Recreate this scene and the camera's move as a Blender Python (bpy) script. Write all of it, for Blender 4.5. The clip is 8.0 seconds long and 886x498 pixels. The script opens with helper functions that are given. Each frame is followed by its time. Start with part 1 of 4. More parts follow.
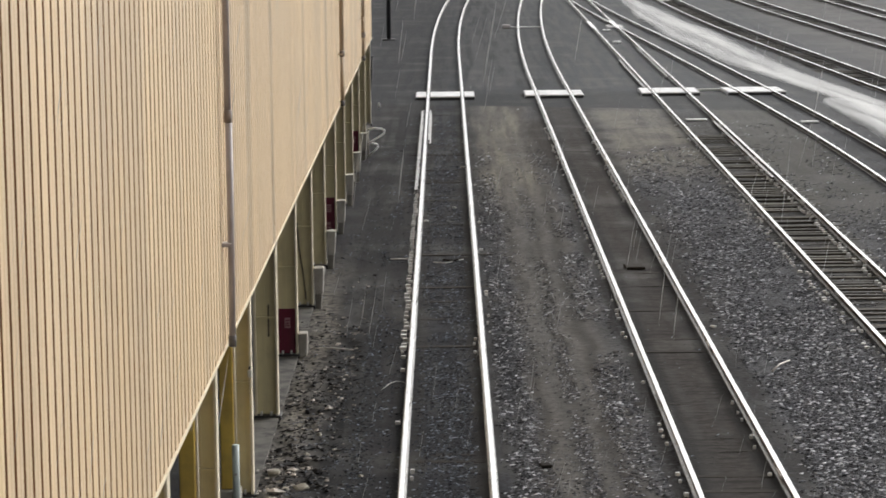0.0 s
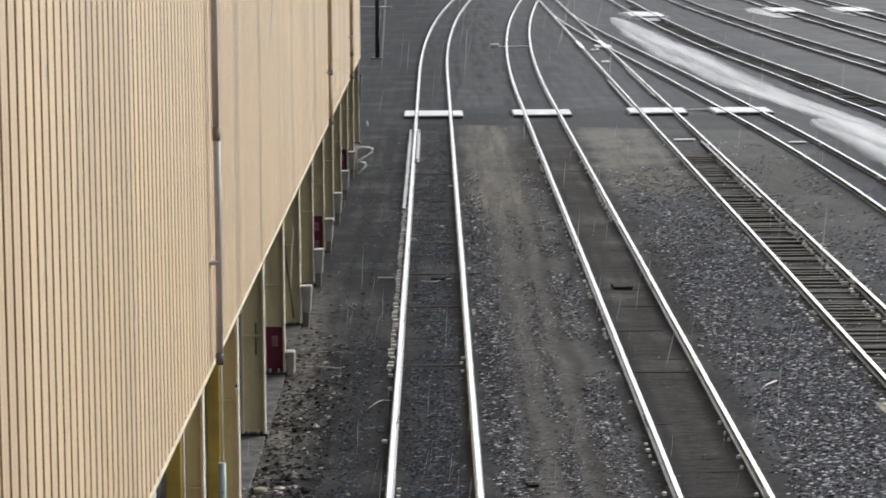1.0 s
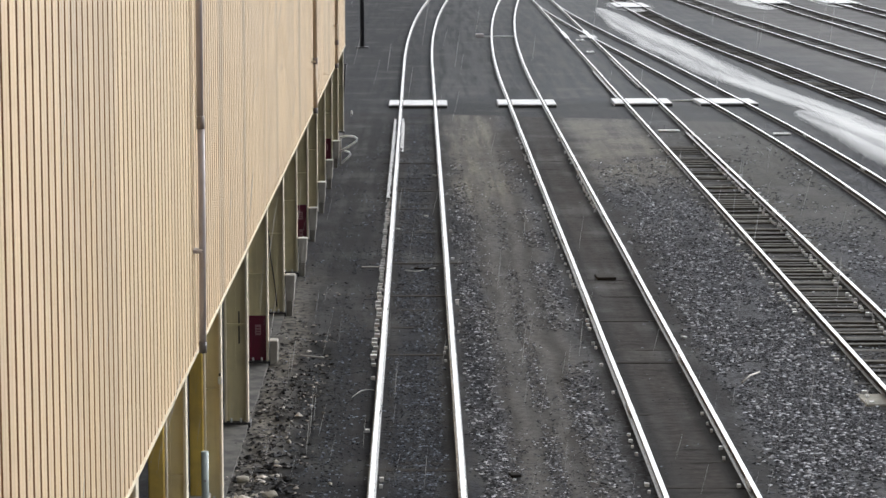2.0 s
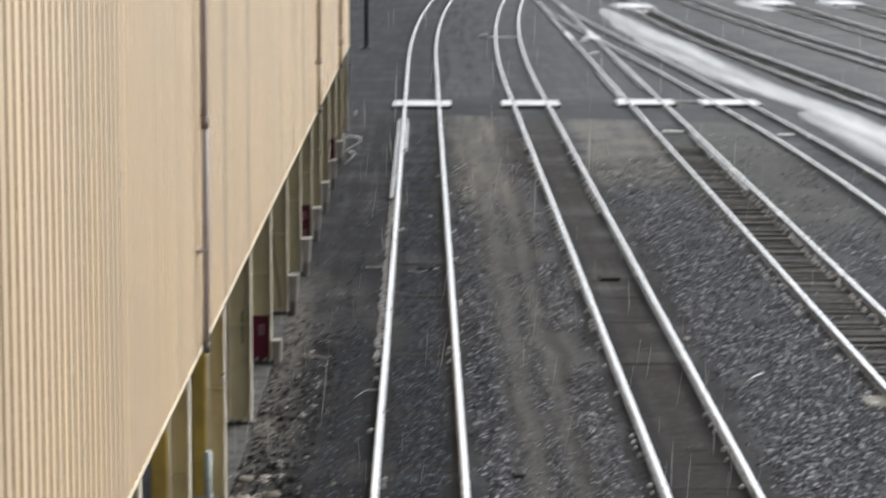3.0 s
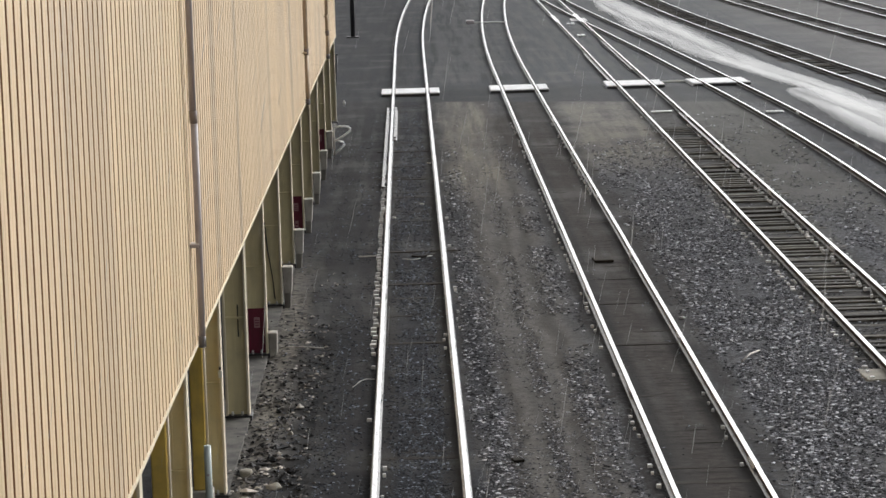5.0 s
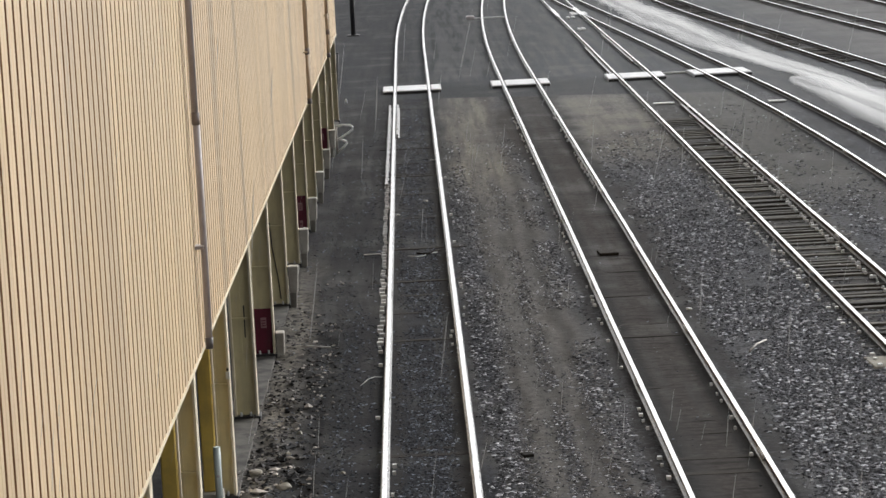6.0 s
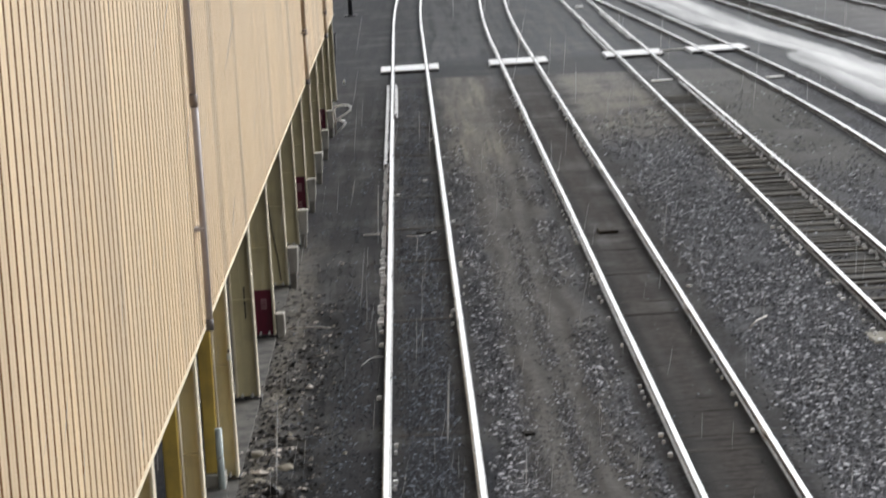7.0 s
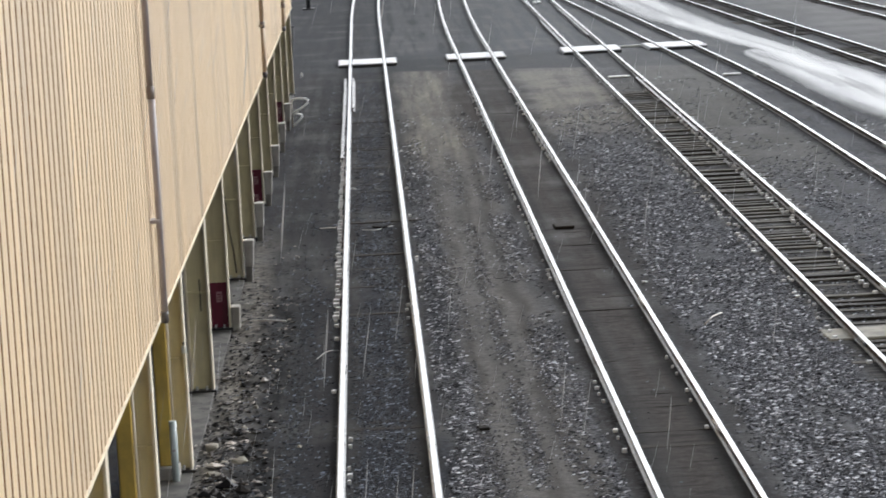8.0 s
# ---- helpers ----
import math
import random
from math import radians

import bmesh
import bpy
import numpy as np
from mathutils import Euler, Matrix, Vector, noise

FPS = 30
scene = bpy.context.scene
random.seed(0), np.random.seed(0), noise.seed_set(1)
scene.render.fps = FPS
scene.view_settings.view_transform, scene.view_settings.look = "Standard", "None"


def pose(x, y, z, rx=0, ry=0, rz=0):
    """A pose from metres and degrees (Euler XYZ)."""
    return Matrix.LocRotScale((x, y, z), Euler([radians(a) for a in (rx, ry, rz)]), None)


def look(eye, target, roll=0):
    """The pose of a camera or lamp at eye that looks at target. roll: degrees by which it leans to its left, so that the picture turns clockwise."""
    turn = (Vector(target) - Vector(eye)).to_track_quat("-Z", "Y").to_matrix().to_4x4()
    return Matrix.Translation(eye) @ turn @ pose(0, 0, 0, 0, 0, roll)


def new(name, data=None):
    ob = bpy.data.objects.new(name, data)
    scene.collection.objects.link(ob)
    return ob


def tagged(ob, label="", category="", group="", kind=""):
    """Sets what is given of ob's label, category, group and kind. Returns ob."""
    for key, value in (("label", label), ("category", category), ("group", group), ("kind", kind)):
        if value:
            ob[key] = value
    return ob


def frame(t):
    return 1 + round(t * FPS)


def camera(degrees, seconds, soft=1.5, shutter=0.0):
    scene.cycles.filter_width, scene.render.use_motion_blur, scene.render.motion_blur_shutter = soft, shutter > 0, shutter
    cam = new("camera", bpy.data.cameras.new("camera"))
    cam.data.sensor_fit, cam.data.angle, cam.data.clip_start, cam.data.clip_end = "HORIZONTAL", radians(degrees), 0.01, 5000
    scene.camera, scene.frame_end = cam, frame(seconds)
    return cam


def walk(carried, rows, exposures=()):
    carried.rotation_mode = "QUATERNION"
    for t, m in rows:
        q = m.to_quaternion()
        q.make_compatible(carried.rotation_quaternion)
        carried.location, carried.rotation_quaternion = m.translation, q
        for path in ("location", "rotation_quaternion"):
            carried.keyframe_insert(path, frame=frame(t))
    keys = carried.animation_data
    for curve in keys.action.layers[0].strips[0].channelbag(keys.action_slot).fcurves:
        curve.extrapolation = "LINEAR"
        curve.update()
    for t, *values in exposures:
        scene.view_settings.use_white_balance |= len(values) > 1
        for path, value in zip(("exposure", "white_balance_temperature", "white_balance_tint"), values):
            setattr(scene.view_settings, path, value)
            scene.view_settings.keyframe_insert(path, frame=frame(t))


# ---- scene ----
# Camera: hand-held, long lens, standing still high beside the shed; it only turns.
cam = camera(18.94, 8.0, soft=1.55, shutter=0.9)
EYE = (0.0, 0.0, 10.183)
TURNS = (
    (0.0, 81.773, 0.607, 0.011),
    (0.1, 81.824, 0.579, -0.001),
    (0.2, 81.862, 0.551, 0.002),
    (0.3, 81.876, 0.523, 0.091),
    (0.4, 81.937, 0.495, 0.032),
    (0.5, 81.914, 0.467, -0.032),
    (0.6, 81.924, 0.440, -0.121),
    (0.7, 82.120, 0.412, -0.177),
    (0.8, 82.132, 0.385, -0.110),
    (0.9, 82.168, 0.357, -0.216),
    (1.0, 82.178, 0.329, -0.217),
    (1.1, 82.146, 0.276, -0.243),
    (1.2, 82.222, 0.222, -0.411),
    (1.3, 82.139, 0.168, -0.370),
    (1.4, 82.116, 0.114, -0.563),
    (1.5, 82.093, 0.061, -0.587),
    (1.6, 82.045, 0.046, -0.594),
    (1.7, 81.996, 0.032, -0.582),
    (2.8, 81.928, -0.128, -0.418),
    (2.9, 81.978, -0.142, -0.429),
    (3.0, 81.962, -0.157, -0.424),
    (3.1, 81.804, -0.148, -0.328),
    (3.2, 81.776, -0.137, -0.338),
    (3.3, 81.736, -0.128, -0.312),
    (3.4, 81.672, -0.118, -0.297),
    (3.5, 81.621, -0.108, -0.348),
    (3.6, 81.631, -0.011, -0.390),
    (3.7, 81.703, 0.086, -0.510),
    (3.8, 81.677, 0.183, -0.530),
    (3.9, 81.724, 0.281, -0.613),
    (4.0, 81.721, 0.378, -0.516),
    (4.1, 81.745, 0.499, -0.546),
    (4.2, 81.754, 0.621, -0.594),
    (5.3, 81.659, 1.963, -0.861),
    (5.4, 81.718, 2.085, -0.847),
    (5.5, 81.685, 2.207, -0.797),
    (5.6, 81.641, 2.332, -0.820),
    (5.7, 81.566, 2.456, -0.794),
    (5.8, 81.563, 2.580, -0.805),
    (5.9, 81.594, 2.704, -0.877),
    (6.0, 81.597, 2.829, -0.899),
    (6.1, 81.562, 2.914, -0.933),
    (6.2, 81.496, 3.001, -0.977),
    (6.3, 81.418, 3.086, -1.033),
    (6.4, 81.331, 3.172, -1.003),
    (6.5, 81.179, 3.258, -0.900),
    (6.6, 81.110, 3.286, -0.991),
    (6.7, 81.113, 3.314, -0.972),
    (6.8, 81.089, 3.341, -1.003),
    (6.9, 81.102, 3.369, -1.008),
    (7.0, 81.149, 3.397, -0.995),
    (7.1, 81.164, 3.354, -0.993),
    (7.2, 81.174, 3.312, -0.998),
    (7.3, 81.128, 3.269, -0.942),
    (7.4, 81.087, 3.226, -0.971),
    (7.5, 81.095, 3.183, -0.974),
    (7.6, 81.040, 3.105, -1.142),
    (7.7, 80.944, 3.027, -1.369),
    (7.8, 80.814, 2.949, -1.522),
    (7.9, 80.809, 2.870, -1.676),
    (8.0, 80.980, 2.792, -1.860),
)
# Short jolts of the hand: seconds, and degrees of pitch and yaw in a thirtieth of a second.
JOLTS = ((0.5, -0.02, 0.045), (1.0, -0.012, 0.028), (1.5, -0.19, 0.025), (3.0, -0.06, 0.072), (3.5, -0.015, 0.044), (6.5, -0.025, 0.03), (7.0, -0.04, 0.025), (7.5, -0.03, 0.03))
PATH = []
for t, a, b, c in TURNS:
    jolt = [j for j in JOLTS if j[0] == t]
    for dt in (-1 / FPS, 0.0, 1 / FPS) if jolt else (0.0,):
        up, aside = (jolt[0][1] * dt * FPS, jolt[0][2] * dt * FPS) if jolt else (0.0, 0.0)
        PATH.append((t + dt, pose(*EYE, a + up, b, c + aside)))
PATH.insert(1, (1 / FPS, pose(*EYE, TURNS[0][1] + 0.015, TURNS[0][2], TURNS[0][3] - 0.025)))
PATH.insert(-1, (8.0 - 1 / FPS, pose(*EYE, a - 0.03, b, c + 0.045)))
# The camera's own metering drifts by a tenth of a stop.
walk(cam, PATH, exposures=[(0.0, 0.045, 6600, 10), (0.5, 0.09, 6500, 10), (1.0, 0.09, 6300, 10), (1.5, 0.16, 6250, 10), (3.0, 0.17, 6250, 10), (3.5, 0.11, 6350, 10), (4.0, 0.05, 6450, 10), (5.5, 0.06, 6450, 10), (6.0, 0.05, 6450, 10), (6.5, 0.11, 6450, 10), (7.0, 0.20, 6350, 10), (7.5, 0.15, 6350, 10), (8.0, 0.31, 6150, 10)])

# ---- light: rainy overcast sky ----
world = bpy.data.worlds.new("overcast")
scene.world = world
world.use_nodes = True
wn, wl = world.node_tree.nodes, world.node_tree.links
sky = wn.new("ShaderNodeTexSky")
sky.sky_type, sky.sun_disc = "NISHITA", False
sky.sun_elevation, sky.sun_rotation = radians(31), radians(40)
sky.air_density, sky.dust_density = 1.0, 4.0
grey = wn.new("ShaderNodeHueSaturation")
grey.inputs["Saturation"].default_value = 0.04
grey.inputs["Value"].default_value = 1.15
wl.new(sky.outputs[0], grey.inputs["Color"])
wl.new(grey.outputs[0], wn["Background"].inputs["Color"])
wn["Background"].inputs["Strength"].default_value = 0.14
sun = new("sun", bpy.data.lights.new("sun", "SUN"))
sun.data.energy, sun.data.angle, sun.data.color = 1.3, radians(40), (0.99, 0.985, 1.0)
sun.matrix_world = look((38, 31, 29), (0, 0, 0))


# ---- materials ----
class Mat:
    """A small builder of node materials."""

    def __init__(self, name, rough=0.6, metal=0.0):
        self.m = bpy.data.materials.new(name)
        self.m.use_nodes = True
        self.n, self.l = self.m.node_tree.nodes, self.m.node_tree.links
        self.b = self.n["Principled BSDF"]
        self.b.inputs["Roughness"].default_value = rough
        self.b.inputs["Metallic"].default_value = metal
        self.pos = self.n.new("ShaderNodeNewGeometry").outputs["Position"]
        self.obj = self.n.new("ShaderNodeTexCoord").outputs["Object"]

    def link(self, value, socket):
        if isinstance(value, (int, float)):
            socket.default_value = value
        elif isinstance(value, tuple):
            socket.default_value = (*value, 1.0) if len(value) == 3 and socket.type == "RGBA" else value
        else:
            self.l.new(value, socket)

    def noise(self, scale, detail=4.0, rough=0.55, where=None, stretch=None):
        v = where or self.pos
        if stretch:
            mp = self.n.new("ShaderNodeMapping")
            mp.inputs["Scale"].default_value = stretch
            self.l.new(v, mp.inputs["Vector"])
            v = mp.outputs[0]
        t = self.n.new("ShaderNodeTexNoise")
        t.inputs["Scale"].default_value, t.inputs["Detail"].default_value, t.inputs["Roughness"].default_value = scale, detail, rough
        self.l.new(v, t.inputs["Vector"])
        return t.outputs["Fac"]

    def voronoi(self, scale, what="Color"):
        t = self.n.new("ShaderNodeTexVoronoi")
        t.inputs["Scale"].default_value = scale
        self.l.new(self.pos, t.inputs["Vector"])
        return t.outputs[what]

    def math(self, op, a, b=0.0, clamp=False):
        t = self.n.new("ShaderNodeMath")
        t.operation, t.use_clamp = op, clamp
        self.link(a, t.inputs[0])
        self.link(b, t.inputs[1])
        return t.outputs[0]

    def ramp(self, value, lo, hi, a=0.0, b=1.0):
        t = self.n.new("ShaderNodeMapRange")
        t.interpolation_type = "SMOOTHSTEP"
        self.link(value, t.inputs["Value"])
        for k, v in (("From Min", lo), ("From Max", hi), ("To Min", a), ("To Max", b)):
            t.inputs[k].default_value = v
        return t.outputs[0]

    def mix(self, fac, a, b, blend="MIX"):
        t = self.n.new("ShaderNodeMix")
        t.data_type, t.blend_type = "RGBA", blend
        self.link(fac, t.inputs[0])
        self.link(a, t.inputs[6])
        self.link(b, t.inputs[7])
        return t.outputs[2]

    def axes(self):
        t = self.n.new("ShaderNodeSeparateXYZ")
        self.l.new(self.pos, t.inputs[0])
        return t.outputs

    def random(self):
        return self.n.new("ShaderNodeObjectInfo").outputs["Random"]

    def island(self):
        return self.n.new("ShaderNodeNewGeometry").outputs["Random Per Island"]

    def colour(self, c):
        self.link(c, self.b.inputs["Base Color"])
        return self

    def rough(self, r):
        self.link(r, self.b.inputs["Roughness"])
        return self

    def bump(self, height, strength=0.4, distance=0.02):
        t = self.n.new("ShaderNodeBump")
        t.inputs["Strength"].default_value, t.inputs["Distance"].default_value = strength, distance
        self.l.new(height, t.inputs["Height"])
        self.l.new(t.outputs[0], self.b.inputs["Normal"])
        return self


def painted(name, base, dirt, rough=0.45, scale=3.0, amount=0.5):
    k = Mat(name, rough)
    n1, n2 = k.noise(scale, 5), k.noise(scale * 14, 3)
    streak = k.noise(1.0, 4, stretch=(9.0, 9.0, 0.6))
    c = k.mix(k.ramp(n1, 0.42, 0.75, 0.0, amount), base, dirt)
    c = k.mix(k.ramp(streak, 0.5, 0.75, 0.0, amount), c, dirt)
    c = k.mix(k.ramp(n2, 0.55, 0.8, 0.0, 0.25), c, dirt)
    return k.colour(c).rough(k.ramp(n2, 0.3, 0.7, rough - 0.1, rough + 0.15)).bump(n2, 0.15, 0.003).m


def cladding_material():
    k = Mat("tan_cladding", 0.42)
    tone = k.mix(k.random(), (0.70, 0.525, 0.312), (0.775, 0.59, 0.362))
    wash = k.noise(0.22, 3)
    streak = k.noise(1.0, 5, stretch=(7.0, 7.0, 0.22))
    fine = k.noise(38, 3)
    c = k.mix(k.ramp(wash, 0.35, 0.7, 0.0, 0.35), tone, (0.62, 0.49, 0.34))
    c = k.mix(k.ramp(streak, 0.52, 0.78, 0.0, 0.38), c, (0.40, 0.32, 0.22))
    runs = k.noise(1.0, 3, stretch=(0.5, 0.5, 0.03))
    c = k.mix(k.ramp(runs, 0.54, 0.68, 0.0, 0.42), c, (0.43, 0.33, 0.22))
    c = k.mix(k.ramp(fine, 0.6, 0.8, 0.0, 0.12), c, (0.36, 0.28, 0.2))
    # rusty rain stains where sheets lap: place along the wall, half width, depth of colour
    y = k.axes()[1]
    waver = k.math("ADD", y, k.math("MULTIPLY", k.math("SUBTRACT", k.noise(1.0, 2, stretch=(0.2, 0.2, 0.35)), 0.5), 0.7))
    patchy = k.ramp(k.noise(1.0, 3, stretch=(0.6, 0.6, 0.5)), 0.3, 0.6, 0.55, 1.0)
    for at, half, deep in ((39.4, 0.16, 0.14), (42.2, 0.55, 0.50), (44.2, 0.2, 0.18), (47.6, 0.32, 0.72), (53.2, 0.25, 0.12), (58.0, 0.42, 0.42), (62.9, 0.8, 0.22), (68.1, 0.6, 0.62), (71.5, 0.5, 0.18), (85.0, 0.8, 0.25), (88.5, 1.0, 0.32)):
        near = k.math("ABSOLUTE", k.math("SUBTRACT", waver, at))
        c = k.mix(k.math("MULTIPLY", k.ramp(near, half * 0.4, half * 1.5, deep, 0.0), patchy), c, (0.285, 0.215, 0.145))
    return k.colour(c).rough(k.ramp(fine, 0.3, 0.7, 0.36, 0.52)).bump(fine, 0.08, 0.002).m


def ground_material():
    k = Mat("wet_yard_ground", 0.6)
    x, y, z = k.axes()
    wob = k.noise(0.55, 4, stretch=(1.0, 0.35, 1.0))
    xw = k.math("ADD", x, k.math("MULTIPLY", k.math("SUBTRACT", wob, 0.5), 1.3))
    yw = k.math("ADD", y, k.math("MULTIPLY", k.math("SUBTRACT", wob, 0.5), 6.0))

    def band(v, a, b, soft):
        return k.math("MULTIPLY", k.ramp(v, a - soft, a + soft), k.ramp(v, b - soft, b + soft, 1.0, 0.0))

    stones = k.voronoi(17.0)
    sep = k.n.new("ShaderNodeSeparateColor")
    k.l.new(stones, sep.inputs[0])
    stone = sep.outputs[0]
    fine, mid, big = k.noise(70, 3), k.noise(6, 5), k.noise(0.35, 4)
    streak = k.noise(1.0, 4, stretch=(2.6, 0.10, 1.0))
    grey_gravel = k.mix(k.ramp(stone, 0.1, 1.0), (0.016, 0.0168, 0.0192), (0.118, 0.121, 0.132))
    dark_gravel = k.mix(k.ramp(stone, 0.1, 1.0), (0.0070, 0.0082, 0.0108), (0.028, 0.031, 0.039))
    dirt = k.mix(k.ramp(mid, 0.3, 0.7), (0.066, 0.063, 0.059), (0.122, 0.117, 0.109))
    smear = k.noise(1.0, 4, stretch=(0.9, 5.0, 1.0))
    mud = k.mix(k.ramp(mid, 0.3, 0.7), (0.025, 0.0215, 0.0195), (0.050, 0.044, 0.040))
    mud = k.mix(k.ramp(smear, 0.50, 0.60, 0.0, 0.85), mud, (0.018, 0.0155, 0.014))
    mud = k.mix(k.ramp(big, 0.45, 0.7, 0.0, 0.5), mud, (0.066, 0.060, 0.056))
    tar = k.mix(k.ramp(fine, 0.3, 0.7), (0.033, 0.036, 0.041), (0.056, 0.061, 0.068))
    c = grey_gravel
    c = k.mix(k.ramp(xw, -1.3, -1.9), c, k.mix(k.ramp(mid, 0.3, 0.7), mud, dark_gravel))
    c = k.mix(band(xw, -1.7, 1.45, 0.25), c, dark_gravel)
    c = k.mix(k.math("MULTIPLY", band(xw, 1.55, 3.35, 0.35), k.ramp(big, 0.2, 0.5, 0.5, 1.0)), c, dirt)
    c = k.mix(band(x, 4.1, 5.45, 0.12), c, mud)
    # grey fill; its black streaks stand in for shadow gaps between ties
    fill = k.mix(k.ramp(smear, 0.44, 0.58), (0.052, 0.049, 0.046), (0.009, 0.0085, 0.0085))
    c = k.mix(k.math("MULTIPLY", band(x, 8.75, 11.1, 0.2), k.ramp(yw, 104, 110, 1.0, 0.0)), c, fill)
    c = k.mix(k.math("MULTIPLY", band(x, -0.6, 0.6, 0.1), k.ramp(smear, 0.52, 0.62, 0.0, 0.7)), c, (0.0075, 0.008, 0.0095))
    # shadow inside each rail painted in, along with oil and brake dust
    for centre in (-0.03, 4.77, 9.93):
        for side in (-0.56, 0.56):
            oil_shade = k.math("MULTIPLY", band(x, centre + side - 0.13, centre + side + 0.13, 0.09), k.ramp(mid, 0.25, 0.6, 0.45, 1.0))
            c = k.mix(oil_shade, c, (0.017, 0.016, 0.0155))
    for a, b in ((3.62, 3.98), (5.56, 6.05), (0.80, 0.98)):
        c = k.mix(k.math("MULTIPLY", band(xw, a, b, 0.1), k.ramp(mid, 0.3, 0.6, 0.4, 0.95)), c, (0.017, 0.0155, 0.015))
    for rut, half in ((1.72, 0.10), (2.38, 0.09), (2.92, 0.15)):
        c = k.mix(k.math("MULTIPLY", band(xw, rut - half, rut + half, 0.13), k.ramp(big, 0.3, 0.6, 0.35, 0.9)), c, (0.030, 0.026, 0.0235))
    c = k.mix(k.math("MULTIPLY", band(xw, -2.35, -1.2, 0.25), 0.75), c, (0.016, 0.0165, 0.017))
    c = k.mix(k.math("MULTIPLY", k.math("MULTIPLY", band(xw, -3.6, -2.45, 0.3), k.ramp(y, 62, 72, 1.0, 0.0)), k.ramp(mid, 0.32, 0.6)), c, (0.165, 0.150, 0.126))
    # dark strip that paints the first rail's shadow into the ground
    c = k.mix(band(x, -1.45, -0.95, 0.16), c, (0.018, 0.018, 0.02))
    clay = k.mix(k.ramp(mid, 0.3, 0.7), (0.125, 0.116, 0.096), (0.235, 0.219, 0.184))
    c = k.mix(k.math("MULTIPLY", band(yw, 82, 113, 7.0), k.math("MULTIPLY", band(xw, 1.1, 2.9, 0.35), k.ramp(streak, 0.3, 0.55, 0.95, 0.45))), c, clay)
    c = k.mix(k.math("MULTIPLY", band(yw, 88, 113, 6.0), k.math("MULTIPLY", band(xw, 6.0, 9.0, 0.6), k.ramp(big, 0.3, 0.6, 0.3, 0.9))), c, clay)
    c = k.mix(k.math("MULTIPLY", band(yw, 90, 107, 5.0), band(xw, 3.15, 4.0, 0.25)), c, (0.030, 0.025, 0.0215))
    c = k.mix(k.math("MULTIPLY", band(yw, 56, 80, 6.0), k.math("MULTIPLY", band(xw, 5.6, 6.6, 0.3), k.ramp(mid, 0.35, 0.6, 0.2, 0.9))), c, (0.026, 0.023, 0.021))
    c = k.mix(k.math("MULTIPLY", k.ramp(yw, 66, 84), band(xw, 10.8, 13.6, 0.4)), c, k.mix(0.25, dirt, grey_gravel))
    edge = k.math("ADD", y, k.math("ADD", k.math("MULTIPLY", x, 0.32), k.math("MULTIPLY", k.math("SUBTRACT", mid, 0.5), 1.6)))
    c = k.mix(k.ramp(edge, 113.2, 113.9), c, tar)
    c = k.mix(k.math("MULTIPLY", k.math("MULTIPLY", k.ramp(edge, 113.2, 113.9), k.ramp(yw, 118, 121.5, 1.0, 0.0)), k.math("MULTIPLY", k.ramp(x, 11, 17, 0.7, 0.0), k.ramp(mid, 0.2, 0.6, 0.6, 1.0))), c, (0.020, 0.021, 0.023))
    c = k.mix(k.math("MULTIPLY", k.ramp(yw, 108, 124), k.ramp(xw, -0.9, 1.2, 0.85, 0.0)), c, (0.019, 0.020, 0.023))
    c = k.mix(k.math("MULTIPLY", k.math("MULTIPLY", k.ramp(yw, 70, 82), k.ramp(yw, 108, 116, 1.0, 0.0)), k.math("MULTIPLY", band(xw, 11.0, 13.7, 0.35), k.ramp(mid, 0.45, 0.62, 0.0, 0.35))), c, (0.085, 0.088, 0.055))
    # pale streaks put the far ground's wet sheen into the colour
    c = k.mix(k.math("MULTIPLY", k.ramp(y, 119, 124), k.math("MULTIPLY", k.ramp(streak, 0.44, 0.62, 0.0, 0.5), k.ramp(x, -1.0, 1.5))), c, (0.115, 0.116, 0.116))
    c = k.mix(k.math("MULTIPLY", k.ramp(y, 119, 124), k.ramp(streak, 0.46, 0.34, 0.0, 0.25)), c, (0.030, 0.032, 0.035))
    c = k.mix(k.math("MULTIPLY", k.math("MULTIPLY", k.ramp(y, 119, 126), band(x, 0.9, 4.6, 0.5)), k.ramp(streak, 0.40, 0.52, 0.75, 0.0)), c, (0.020, 0.021, 0.023))
    for lane in (1.75, 3.2):
        c = k.mix(k.math("MULTIPLY", k.math("MULTIPLY", k.ramp(y, 122, 132), k.ramp(y, 150, 172, 0.4, 0.0)), band(xw, lane - 0.3, lane + 0.3, 0.25)), c, (0.120, 0.121, 0.120))
    c = k.mix(k.math("MULTIPLY", k.ramp(y, 120, 146), k.ramp(x, 8.0, 10.0, 0.30, 0.0)), c, (0.027, 0.028, 0.031))
    c = k.mix(k.math("MULTIPLY", k.ramp(x, 19, 23), 0.7), c, k.mix(k.ramp(big, 0.35, 0.65), (0.085, 0.080, 0.076), (0.14, 0.134, 0.128)))
    c = k.mix(k.ramp(streak, 0.42, 0.62, 0.0, 0.45), c, (0.035, 0.034, 0.033))
    c = k.mix(k.ramp(big, 0.5, 0.75, 0.0, 0.35), c, (0.10, 0.098, 0.092))
    k.colour(c)
    wet = k.math("MULTIPLY", k.ramp(big, 0.35, 0.65), k.ramp(streak, 0.35, 0.65))
    k.rough(k.math("SUBTRACT", 0.86, k.math("MULTIPLY", k.math("MULTIPLY", wet, k.ramp(y, 100, 116, 1.0, 0.35)), 0.25)))
    # the open yard past the crossing is packed smooth and wet
    k.link(k.math("ADD", 0.07, k.math("MULTIPLY", k.ramp(y, 90, 120), k.ramp(x, 0.0, 13.0, 0.04, 0.30))), k.b.inputs["Specular IOR Level"])
